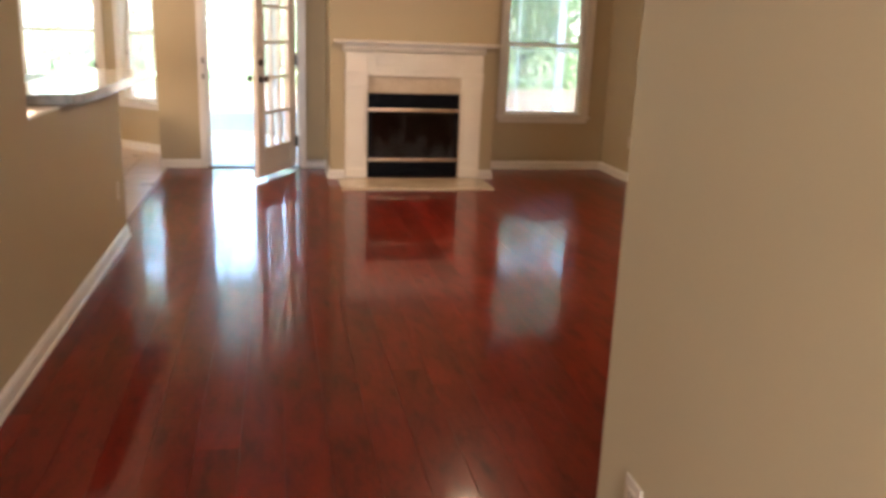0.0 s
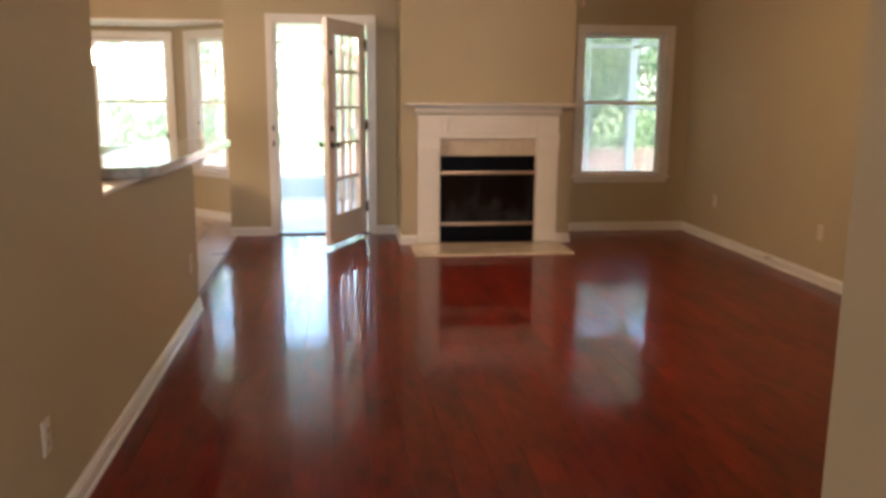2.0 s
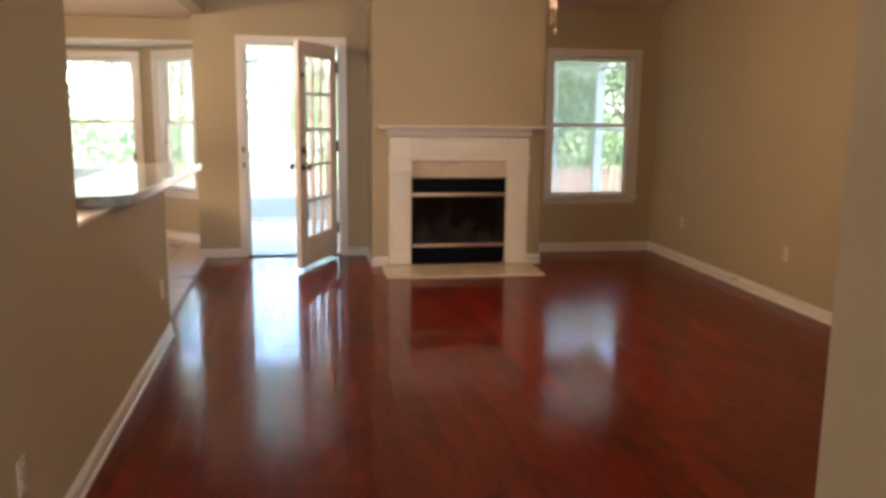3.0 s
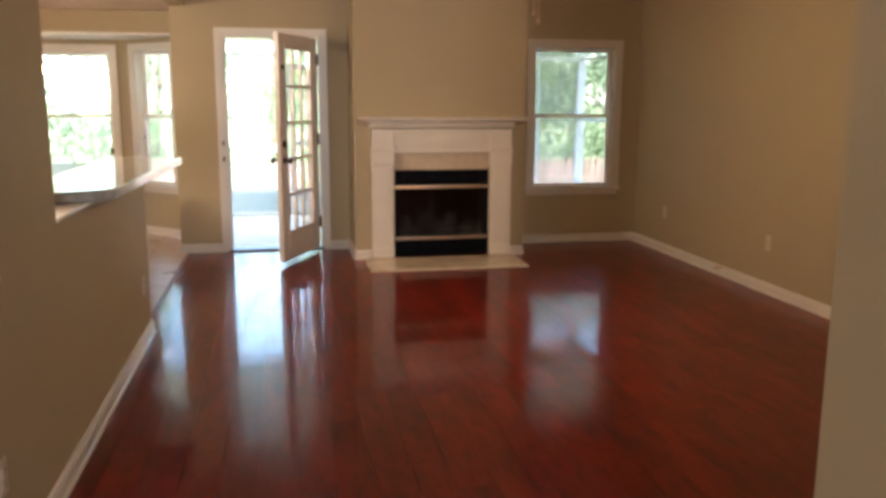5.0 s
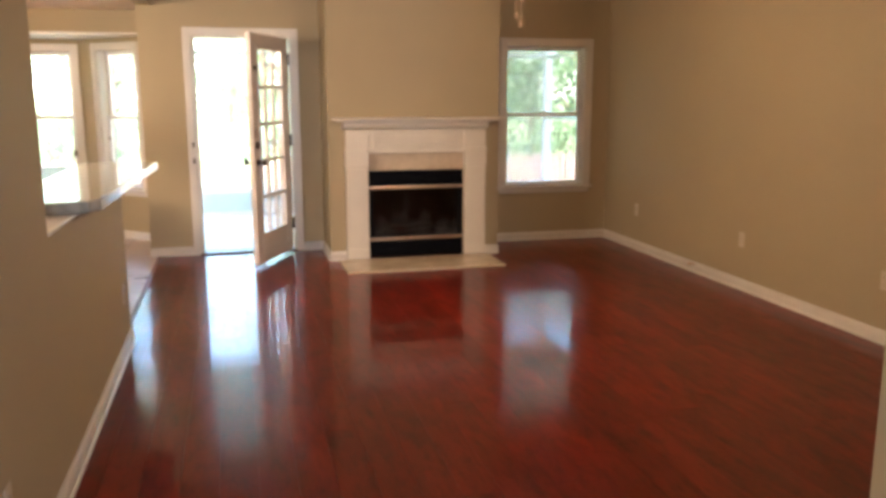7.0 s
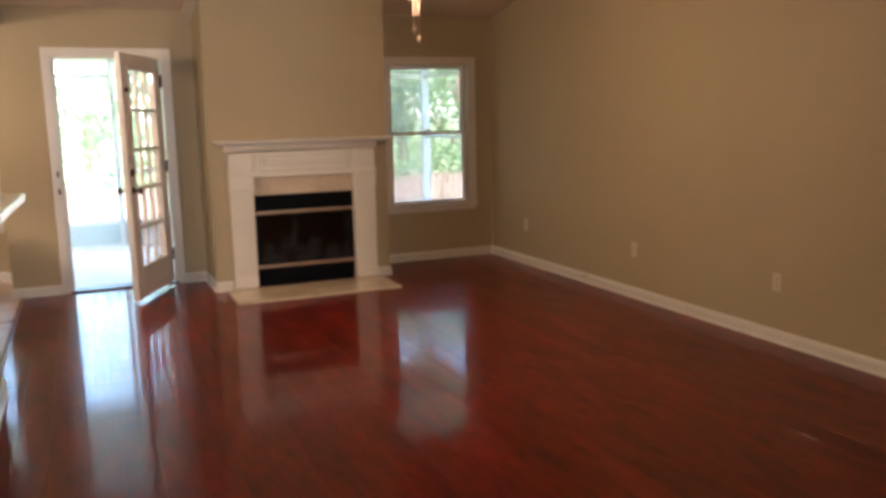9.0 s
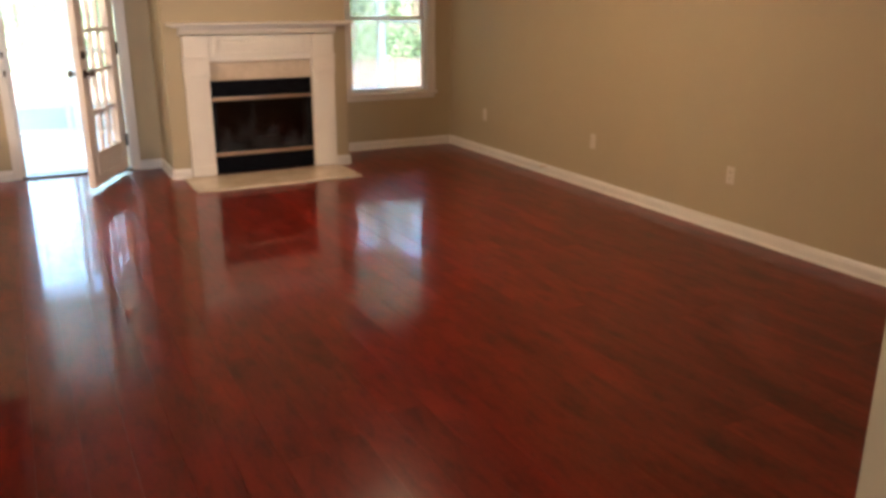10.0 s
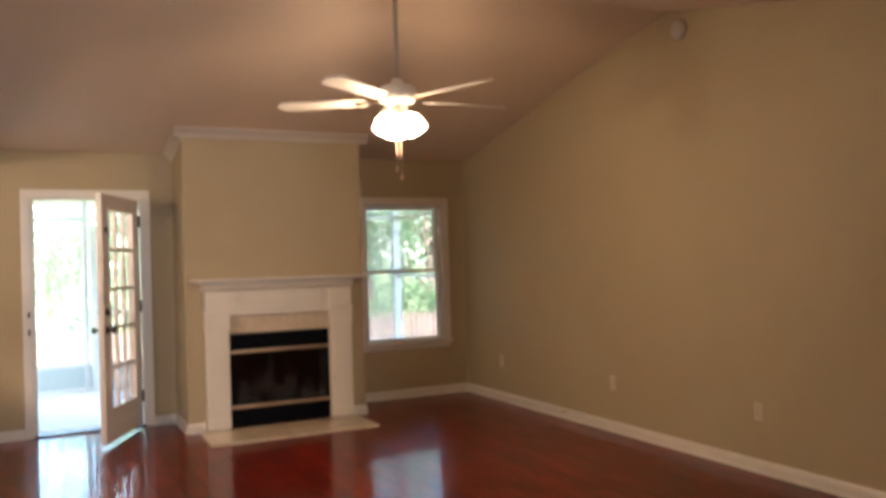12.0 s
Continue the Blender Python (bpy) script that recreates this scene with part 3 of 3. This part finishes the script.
door = thing("door_1", "white painted glazed patio door, fifteen panes, standing open into the room", "door", (DX1 - 0.032, YB - 0.030, 0.035), 245.8, kind="structure")
DW, DH, DT = 0.870, 1.99, 0.044
gx0, gx1, gz0, gz1 = 0.175, 0.73, 0.265, 1.86
bm = bmesh.new()
for q in ((0, gx0, 0, DH), (gx1, DW, 0, DH), (gx0, gx1, 0, gz0), (gx0, gx1, gz1, DH)):
    bx(bm, q[0], q[1], -DT, 0, q[2], q[3])
part("leaf_frame", bm, M_DOOR, door, "white painted stiles and rails")
for s, y0, y1 in ((1, 0.0, 0.010), (-1, -DT - 0.010, -DT)):
    bm = bmesh.new()
    e = 0.03
    for q in ((gx0 - e, gx0, gz0 - e, gz1 + e), (gx1, gx1 + e, gz0 - e, gz1 + e), (gx0, gx1, gz0 - e, gz0), (gx0, gx1, gz1, gz1 + e)):
        bx(bm, q[0], q[1], y0, y1, q[2], q[3], bev=0.004)
    part("glazing_moulding", bm, M_DOOR, door)
    bm = bmesh.new()
    for q in ((gx0 - 0.03, gx1 + 0.03, 0.085, 0.100), (gx0 - 0.03, gx1 + 0.03, 0.215, 0.230), (gx0 - 0.03, gx0 - 0.015, 0.10, 0.215), (gx1 + 0.015, gx1 + 0.03, 0.10, 0.215)):
        bx(bm, q[0], q[1], y0 * 0.7, y1 * 0.7 if s > 0 else y1, q[2], q[3], bev=0.003)
    part("bottom_panel_moulding", bm, M_DOOR, door)
nc, nr, mw = 3, 5, 0.028
for i in range(1, nc):
    bm = bmesh.new()
    x = gx0 + (gx1 - gx0) * i / nc
    bx(bm, x - mw / 2, x + mw / 2, -DT / 2 - 0.018, -DT / 2 + 0.018, gz0, gz1, bev=0.003)
    part("glazing_bar", bm, M_DOOR, door)
for k in range(1, nr):
    bm = bmesh.new()
    z = gz0 + (gz1 - gz0) * k / nr
    bx(bm, gx0, gx1, -DT / 2 - 0.017, -DT / 2 + 0.017, z - mw / 2, z + mw / 2, bev=0.003)
    part("glazing_bar", bm, M_DOOR, door)
pane_mesh = None
for i in range(nc):
    for k in range(nr):
        a, b = gx0 + (gx1 - gx0) * i / nc, gz0 + (gz1 - gz0) * k / nr
        if pane_mesh is None:
            bm = bmesh.new()
            bx(bm, 0.008, (gx1 - gx0) / nc - 0.008, -0.0025, 0.0025, 0.008, (gz1 - gz0) / nr - 0.008)
            pane_mesh = mesh_of("pane", bm, M_GLASS)
        ob = new("pane", pane_mesh)
        ob.parent = door
        ob.location = (a, -DT / 2, b)
        ob.visible_shadow = False
for z in (0.25, 1.05, 1.80):
    bm = bmesh.new()
    bx(bm, -0.006, 0.03, 0.0, 0.003, z - 0.05, z + 0.05, bev=0.001)
    tube(bm, [(-0.003, 0.007, z - 0.052), (-0.003, 0.007, z + 0.052)], 0.008, 10)
    part("hinge", bm, M_BRONZE, door, "dark bronze hinge", smooth=False)
for s, y in ((1, 0.0), (-1, -DT)):
    bm = bmesh.new()
    lathe(bm, [(0.0, 0.0), (0.032, 0.0), (0.033, 0.006), (0.024, 0.012), (0.012, 0.016), (0.012, 0.045), (0.026, 0.05), (0.031, 0.062), (0.024, 0.075), (0.0, 0.078)], 20, pose(DW - 0.06, y, 0.90, -90 * s), cap=False)
    part("door_handle", bm, M_BRONZE, door, "dark bronze door knob", smooth=True)
    bm = bmesh.new()
    lathe(bm, [(0.0, 0.0), (0.032, 0.0), (0.033, 0.008), (0.026, 0.018), (0.012, 0.024), (0.0, 0.024)], 20, pose(DW - 0.06, y, 1.045, -90 * s), cap=False)
    dead = part("deadbolt", bm, M_BRONZE, door, "dark bronze deadbolt", smooth=True)
bm = bmesh.new()
bx(bm, DW - 0.075, DW - 0.045, 0.0, 0.02, 1.68, 1.72, bev=0.005)
part("bolt_latch", bm, M_BRONZE, door, "small dark latch")
for z in (0.9, 1.05):
    bm = bmesh.new()
    bx(bm, DX0 - 0.028, DX0 - 0.008, YB - 0.0215, YB - 0.0175, z - 0.025, z + 0.025, bev=0.001)
    part("strike_plate", bm, M_BRONZE, door_set)

# ---- bar and kitchen ----
bar = thing("bar_top", "polished dark stone bar top resting on the half wall", "bar counter", kind="structure")
bm = bmesh.new()
prism(bm, [(-1.395, 3.76), (-1.33, 5.77), (-1.365, 5.83), (-1.80, 5.83), (-1.82, 5.81), (-1.82, 3.53), (-1.435, 3.685)][::-1], "z", 1.018, 1.070)
bmesh.ops.bevel(bm, geom=[e for e in bm.edges if abs(e.verts[0].co.z - e.verts[1].co.z) < 1e-5], offset=0.008, segments=3, affect="EDGES", profile=0.5)
part("slab", bm, M_BAR, bar, "polished stone slab with eased edges")
structure("half_wall_cap", [(XL - 0.125, XL + 0.006, WY0 + 0.001, WY1 + 0.01, 1.001, 1.017)], M_TRIM, "white painted cap board on the half wall", bev=0.004)
counter = thing("kitchen_counter", "pale kitchen base cabinets under a dark green worktop", "kitchen counter", (-2.30, 5.2, 0))
bm = bmesh.new()
bx(bm, -0.36, 0.43, -1.9, 2.0, 0.10, 0.89)
part("carcass", bm, M_CAB, counter)
bm = bmesh.new()
bx(bm, -0.30, 0.43, -1.9, 1.97, 0.0, 0.10)
part("toe_kick", bm, M_SLOT, counter)
for k in range(6):
    bm = bmesh.new()
    y = -1.88 + k * 0.64
    bx(bm, -0.38, -0.361, y, y + 0.575, 0.12, 0.87, bev=0.003)
    bx(bm, -0.385, -0.379, y + 0.07, y + 0.505, 0.19, 0.80, bev=0.003)
    part("cabinet_door", bm, M_CAB, counter)
bm = bmesh.new()
bx(bm, -0.42, 0.435, -1.92, 2.05, 0.891, 0.930, bev=0.006)
part("worktop", bm, M_COUNTER, counter, "dark green polished worktop")

pend = thing("pendant_lamp", "bronze pendant lamp with a lit white glass shade over the nook", "pendant lamp", (-2.43, 6.2, 1.58))
bm = bmesh.new()
lathe(bm, [(0.02, 0.02), (0.09, 0.0), (0.15, 0.035), (0.165, 0.085), (0.158, 0.115), (0.14, 0.12)], 28, cap=False)
part("shade", bm, M_GLOBE, pend, "lit white glass shade", smooth=True)
bm = bmesh.new()
lathe(bm, [(0.0, 0.15), (0.06, 0.146), (0.17, 0.128), (0.175, 0.118), (0.16, 0.116), (0.0, 0.12)], 28, cap=False)
part("shade_rim", bm, M_BRONZE, pend, "dark bronze rim", smooth=True)
for k in range(3):
    bm = bmesh.new()
    a = math.radians(120 * k + 20)
    pts = []
    for i in range(15):
        u = i / 14
        r = 0.05 + 0.035 * math.sin(u * math.pi * 2)
        pts.append((r * math.cos(a) * (1 - u * 0.5), r * math.sin(a) * (1 - u * 0.5), 0.145 + 0.26 * u))
    tube(bm, pts, 0.007, 7)
    part("scroll_arm", bm, M_BRONZE, pend, smooth=True)
bm = bmesh.new()
tube(bm, [(0, 0, 0.14), (0, 0, 0.42)], 0.008, 8)
tube(bm, [(0, 0, 0.42), (0, 0, 0.82)], 0.004, 6)
lathe(bm, [(0.0, 0.80), (0.05, 0.805), (0.062, 0.838), (0.0, 0.839)], 20, cap=False)
part("stem", bm, M_BRONZE, pend, smooth=True)

# ---- ceiling fan ----
fan = thing("ceiling_fan", "white five blade ceiling fan with three lit frosted glass shades", "ceiling fan", (0.87, RIDGE_Y, 0))
bm = bmesh.new()
lathe(bm, [(0.0, RIDGE - 0.09), (0.03, RIDGE - 0.09), (0.065, RIDGE - 0.05), (0.072, RIDGE - 0.008), (0.0, RIDGE - 0.004)], 24, cap=False)
part("canopy", bm, M_FANBLADE, fan, smooth=True)
bm = bmesh.new()
tube(bm, [(0, 0, 2.50), (0, 0, RIDGE - 0.085)], 0.013, 12)
part("downrod", bm, M_CROWN, fan, "slim downrod", smooth=True)
bm = bmesh.new()
lathe(bm, [(0.0, 2.53), (0.03, 2.53), (0.045, 2.50), (0.10, 2.485), (0.115, 2.46), (0.118, 2.41), (0.10, 2.385), (0.06, 2.375), (0.06, 2.33), (0.085, 2.32), (0.085, 2.305), (0.0, 2.305)], 32, cap=False)
part("motor_housing", bm, M_FANBLADE, fan, smooth=True)
for k in range(5):
    a = 1 + 72 * k
    m = pose(0, 0, 2.40, 0, 0, a) @ pose(0, 0, 0, 11, 0, 0)
    bm = bmesh.new()
    n = 14
    up, lo = [], []
    for i in range(n + 1):
        u = i / n
        x = 0.20 + 0.56 * u
        h = 0.052 + 0.020 * u
        if u > 0.86:
            h *= math.sqrt(max(0.0, 1 - ((u - 0.86) / 0.14) ** 2)) * 0.9 + 0.1
        up.append((x, h))
        lo.append((x, -h))
    prism(bm, up + lo[::-1], "z", -0.003, 0.003, m)
    part("blade", bm, M_FANBLADE, fan, "cream painted fan blade")
    bm = bmesh.new()
    prism(bm, [(0.09, 0.016), (0.17, 0.012), (0.26, 0.04), (0.27, 0.0), (0.26, -0.04), (0.17, -0.012), (0.09, -0.016)], "z", -0.009, -0.004, m)
    part("blade_iron", bm, M_BRASS, fan)
bm = bmesh.new()
lathe(bm, [(0.0, 2.225), (0.035, 2.23), (0.05, 2.26), (0.045, 2.30), (0.085, 2.312), (0.0, 2.315)], 24, cap=False)
part("light_hub", bm, M_FANBLADE, fan, smooth=True)
for a in (198, 318, 78):
    bm = bmesh.new()
    m = pose(0, 0, 0, 0, 0, a) @ pose(0.055, 0, 2.315, 0, -32, 0)
    lathe(bm, [(0.022, 0.0), (0.030, -0.015), (0.055, -0.045), (0.066, -0.085), (0.062, -0.115), (0.066, -0.130), (0.062, -0.131), (0.058, -0.115), (0.0, -0.075)], 28, m, cap=False)
    part("light_shade", bm, M_GLOBE, fan, "lit frosted glass shade", smooth=True)
bm = bmesh.new()
lathe(bm, [(0.0, 2.20), (0.008, 2.202), (0.012, 2.215), (0.006, 2.228)], 14, cap=False)
part("finial", bm, M_BRASS, fan, smooth=True)
for x, z in ((-0.035, 1.96), (-0.005, 1.91)):
    bm = bmesh.new()
    tube(bm, [(x * 0.3, -0.03, 2.24), (x, -0.05, 2.21), (x, -0.052, z + 0.03)], 0.0032, 6)
    lathe(bm, [(0.0, 0.034), (0.004, 0.03), (0.010, 0.008), (0.009, 0.0), (0.0, -0.003)], 12, pose(x, -0.052, z), cap=False)
    part("pull_chain", bm, M_BRASS, fan, "brass pull chain with a small bell", smooth=True)

# ---- wall fittings ----
def outlet(place, turn, label, switch=False):
    t = thing("wall_outlet" if not switch else "light_switch", label, "outlet" if not switch else "light switch", place, turn, group="outlets on the walls")
    bm = bmesh.new()
    bx(bm, -0.036, 0.036, -0.006, -0.0005, -0.058, 0.058, bev=0.003)
    part("cover_plate", bm, M_PLATE, t, "ivory plastic plate")
    if switch:
        bm = bmesh.new()
        bx(bm, -0.006, 0.006, -0.016, -0.005, -0.01, 0.012, bev=0.002)
        part("toggle", bm, M_PLATE, t)
        return
    for z in (-0.021, 0.021):
        bm = bmesh.new()
        bx(bm, -0.017, 0.017, -0.0085, -0.0055, z - 0.015, z + 0.015, bev=0.001)
        r = part("receptacle", bm, M_PLATE, t)
        bm = bmesh.new()
        for x in (-0.006, 0.006):
            bx(bm, x - 0.0012, x + 0.0012, -0.0092, -0.0083, z - 0.002, z + 0.008)
        bx(bm, -0.002, 0.002, -0.0092, -0.0083, z - 0.011, z - 0.007)
        part("slots", bm, M_SLOT, r)


for y in (2.367, 4.97):
    outlet((XL, y, 0.355), 90, "ivory plastic outlet low on the tan wall under the bar")
for y in (7.265, 5.506, 4.021):
    outlet((XR, y, 0.392), -90, "ivory plastic outlet low on the long tan wall")
outlet((HALL_X, 0.82, 0.535), -90, "ivory plastic outlet on the hall wall near its corner")
stop = thing("door_stop", "small brass knob on the baseboard", "door stop", (XR - 0.016, 6.144, 0.075))
bm = bmesh.new()
lathe(bm, [(0.0, 0.0), (0.012, 0.0), (0.008, 0.012), (0.008, 0.04), (0.016, 0.046), (0.016, 0.056), (0.0, 0.058)], 14, pose(0, 0, 0, 0, -90, 0), cap=False)
part("knob", bm, M_BRASS, stop, smooth=True)
smoke = thing("smoke_detector", "round cream smoke detector high on the tan wall", "smoke detector", (XR, 4.62, 3.0))
bm = bmesh.new()
lathe(bm, [(0.0, 0.0), (0.07, 0.0), (0.072, 0.012), (0.066, 0.03), (0.05, 0.038), (0.0, 0.04)], 28, pose(0, 0, 0, 0, -90, 0), cap=False)
part("shell", bm, M_CROWN, smoke, smooth=True)

# ---- porch and garden ----
GZ = -0.9
bm = bmesh.new()
bx(bm, -6.0, 3.6, 8.16, 11.1, GZ, -0.05)
part("porch_floor", bm, M_CONC, label="pale concrete porch slab", kind="structure")
bm = bmesh.new()
prism(bm, [(8.16, 2.52), (11.35, 2.20), (11.35, 2.30), (8.16, 2.66)], "x", -6.2, 3.75)
part("porch_roof", bm, M_ALU, label="white aluminium porch roof", kind="structure")
porch = thing("porch_screen", "white aluminium screened porch wall with a low panel", "screened porch", kind="structure")
POSTS = [-5.9, -4.7, -3.55, -2.4, -1.75, -0.60, 0.42, 1.6, 2.87, 3.49]
for x in POSTS:
    bm = bmesh.new()
    h = 0.055 if x > 3.4 else 0.014 if x > 2.8 else 0.03
    bx(bm, x - h, x + h, 11.0, 11.05, -0.05, 2.24, bev=0.003)
    part("post", bm, M_ALU, porch)
for z0, z1 in ((2.0, 2.05), (0.24, 0.29), (-0.05, -0.01)):
    bm = bmesh.new()
    bx(bm, -5.9, 3.5, 11.003, 11.047, z0, z1)
    part("rail", bm, M_ALU, porch)
for a, b in zip(POSTS, POSTS[1:]):
    bm = bmesh.new()
    bx(bm, a + 0.03, b - 0.03, 11.02, 11.03, -0.01, 0.24)
    part("kick_panel", bm, M_KICK, porch)
for z in (0.26, 1.2, 2.02):
    bm = bmesh.new()
    bx(bm, 3.47, 3.53, 8.2, 11.0, z - 0.02, z + 0.02)
    part("rail", bm, M_ALU, porch)
for a, b in zip(POSTS, POSTS[1:]):
    for z0, z1 in ((0.29, 2.0), (2.05, 2.2)):
        bm = bmesh.new()
        bx(bm, a + 0.03, b - 0.03, 11.024, 11.026, z0, z1)
        part("screen", bm, M_SCREEN, porch, "fine insect screen")
bm = bmesh.new()
bx(bm, -0.55, -0.47, 10.96, 10.995, -0.04, 1.92)
bx(bm, 0.30, 0.38, 10.96, 10.995, -0.04, 1.92)
bx(bm, -0.47, 0.30, 10.96, 10.995, 1.84, 1.92)
bx(bm, -0.47, 0.30, 10.96, 10.995, -0.04, 0.12)
bx(bm, -0.47, 0.30, 10.96, 10.995, 0.85, 0.92)
part("screen_door", bm, M_ALU, porch, "white aluminium screen door")

bm = bmesh.new()
n = 24
verts = [[bm.verts.new((-300 + 600 * i / n, -300 + 600 * j / n, GZ)) for j in range(n + 1)] for i in range(n + 1)]
for i in range(n):
    for j in range(n):
        bm.faces.new((verts[i][j], verts[i + 1][j], verts[i + 1][j + 1], verts[i][j + 1]))
part("ground", bm, M_GRASS, label="sunlit lawn", kind="structure")
rg = random.Random(9)
hv, hf = [], []
for k in range(15000):
    x = rg.uniform(-12, 13)
    top = 1.3 + 0.4 * math.sin(x * 0.9) + 0.3 * math.sin(x * 2.3 + 1)
    c = Vector((x, rg.uniform(15.3, 16.6), GZ + 0.1 + (top + 0.6) * rg.random() ** 0.8))
    s = rg.uniform(0.05, 0.11)
    q = Euler((rg.uniform(0, 6), rg.uniform(0, 6), rg.uniform(0, 6))).to_matrix()
    b = len(hv)
    hv += [c + q @ Vector(p) for p in ((-s, 0, 0), (0, -s * 0.5, 0.01), (s, 0, 0), (0, s * 0.5, 0.01))]
    hf.append((b, b + 1, b + 2, b + 3))
me = bpy.data.meshes.new("shrubs")
me.from_pydata(hv, [], hf)
me.materials.append(M_LEAF)
tagged(new("shrubs", me), label="dense green shrubs behind the fence", category="shrubs", kind="stuff")
fence = thing("garden_fence", "weathered brown wooden picket fence behind the porch", "fence", (0, 14.6, GZ))
board = None
rng = random.Random(4)
for k in range(198):
    if board is None:
        bm = bmesh.new()
        prism(bm, [(-0.042, 0.0), (0.042, 0.0), (0.042, 1.25), (0.0, 1.32), (-0.042, 1.25)], "y", -0.01, 0.01)
        board = mesh_of("board", bm, M_FENCE)
    ob = new("board", board)
    ob.parent = fence
    ob.location = (-11 + k * 0.115, 0, rng.uniform(-0.02, 0.015))
for z in (0.3, 1.05):
    bm = bmesh.new()
    bx(bm, -11, 11.8, 0.012, 0.05, z - 0.04, z + 0.04)
    part("rail", bm, M_FENCE, fence)


def tree(x, y, h, r, seed):
    rg = random.Random(seed)
    t = thing("tree", "leafy green garden tree with a grey brown trunk", "tree", (x, y, GZ), group="trees behind the fence")
    bm = bmesh.new()
    top = Vector((rg.uniform(-0.3, 0.3), rg.uniform(-0.3, 0.3), h * 0.75))
    tube(bm, [(0, 0, -0.1), (rg.uniform(-0.1, 0.1), 0, h * 0.25), top * 0.6, top], [0.2, 0.14, 0.09, 0.03], 9)
    tips = []
    for k in range(9):
        s = top * rg.uniform(0.35, 0.9)
        a = rg.uniform(0, 6.28)
        e = s + Vector((math.cos(a) * r * rg.uniform(0.5, 0.9), math.sin(a) * r * rg.uniform(0.5, 0.9), rg.uniform(0.3, 1.4)))
        tube(bm, [s, (s + e) / 2 + Vector((0, 0, 0.15)), e], [0.05, 0.03, 0.01], 6)
        tips.append(e)
        tips.append((s + e) / 2)
    part("trunk", bm, M_BARK, t, smooth=True)
    vs, fs = [], []
    for k in range(4200):
        c = tips[rg.randrange(len(tips))] + Vector((rg.gauss(0, 0.5), rg.gauss(0, 0.5), rg.gauss(0, 0.5)))
        if c.z < 0.8:
            continue
        s = rg.uniform(0.05, 0.1)
        q = Euler((rg.uniform(0, 6), rg.uniform(0, 6), rg.uniform(0, 6))).to_matrix()
        b = len(vs)
        vs += [c + q @ Vector(p) for p in ((-s, 0, 0), (0, -s * 0.5, 0.01), (s, 0, 0), (0, s * 0.5, 0.01))]
        fs.append((b, b + 1, b + 2, b + 3))
    me = bpy.data.meshes.new("crown")
    me.from_pydata(vs, [], fs)
    me.materials.append(M_LEAF)
    ob = new("crown", me)
    ob.parent = t


for k, (x, y, h, r) in enumerate([(-9, 19, 6, 2.2), (-6.2, 17.5, 5.2, 2.0), (-3.6, 20, 5.6, 2.2), (-0.9, 23.5, 4.2, 1.6), (1.2, 21, 6.8, 2.5), (3.2, 17.2, 5.4, 2.1), (5.2, 18.6, 6.2, 2.3), (7.2, 17.4, 5.4, 2.2), (9.6, 20, 6.8, 2.5), (12, 18, 6, 2.4), (-12, 21, 7, 2.6), (4.4, 23, 8, 2.9), (-5, 24, 8.5, 3.0), (8.4, 25, 9, 3.2), (1.8, 26, 8.5, 3.2)]):
    tree(x, y, h, r, 50 + k)

# ---- floor pieces ----
floor = bpy.data.objects["floor"]
rng = random.Random(11)
PW = 0.152
meshes = {}


def plank(x0, x1, y0, y1):
    key = (round(x1 - x0, 3), round(y1 - y0, 2))
    if key not in meshes:
        w, l = key
        bm = bmesh.new()
        g, c = 0.0004, 0.0003
        lo = [bm.verts.new(p) for p in ((g, g, -0.006), (w - g, g, -0.006), (w - g, l - g, -0.006), (g, l - g, -0.006))]
        mi = [bm.verts.new(p) for p in ((g, g, -c), (w - g, g, -c), (w - g, l - g, -c), (g, l - g, -c))]
        hi = [bm.verts.new(p) for p in ((g + c, g + c, 0), (w - g - c, g + c, 0), (w - g - c, l - g - c, 0), (g + c, l - g - c, 0))]
        for a, b in ((lo, mi), (mi, hi)):
            for i in range(4):
                bm.faces.new((a[i], a[(i + 1) % 4], b[(i + 1) % 4], b[i]))
        bm.faces.new(hi)
        meshes[key] = mesh_of("plank", bm, M_WOOD)
    ob = new("plank", meshes[key])
    ob.parent = floor
    ob.location = (x0, y0, 0)


x = XL - 0.045
row = 0
while x < XR - 0.01:
    x1 = min(x + PW, XR)
    y = -3.2 if x < HALL_X + 0.01 else HALL_Y
    yy = y - rng.choice([0.15, 0.4, 0.65, 0.9, 1.1])
    while yy < YB:
        ye = yy + rng.choice([0.9, 1.2, 1.2, 1.5, 1.8])
        a, b = max(yy, y), min(ye, YB)
        if b - a > 0.08:
            plank(x, x1, a, b)
        yy = ye
    x = x1
    row += 1

nook = bpy.data.objects["floor_nook"]
TS = 0.335
bm = bmesh.new()
g, c = 0.003, 0.003
lo = [bm.verts.new(p) for p in ((g, g, -0.006), (TS - g, g, -0.006), (TS - g, TS - g, -0.006), (g, TS - g, -0.006))]
hi = [bm.verts.new(p) for p in ((g + c, g + c, 0), (TS - g - c, g + c, 0), (TS - g - c, TS - g - c, 0), (g + c, TS - g - c, 0))]
for i in range(4):
    bm.faces.new((lo[i], lo[(i + 1) % 4], hi[(i + 1) % 4], hi[i]))
bm.faces.new(hi)
tile_mesh = mesh_of("tile", bm, M_TILE)
for i in range(9):
    for j in range(20):
        x, y = XL - 0.076 - (i + 1) * TS, 9.55 - (j + 1) * TS
        ob = new("tile", tile_mesh)
        ob.parent = nook
        ob.location = (x, y, 0)
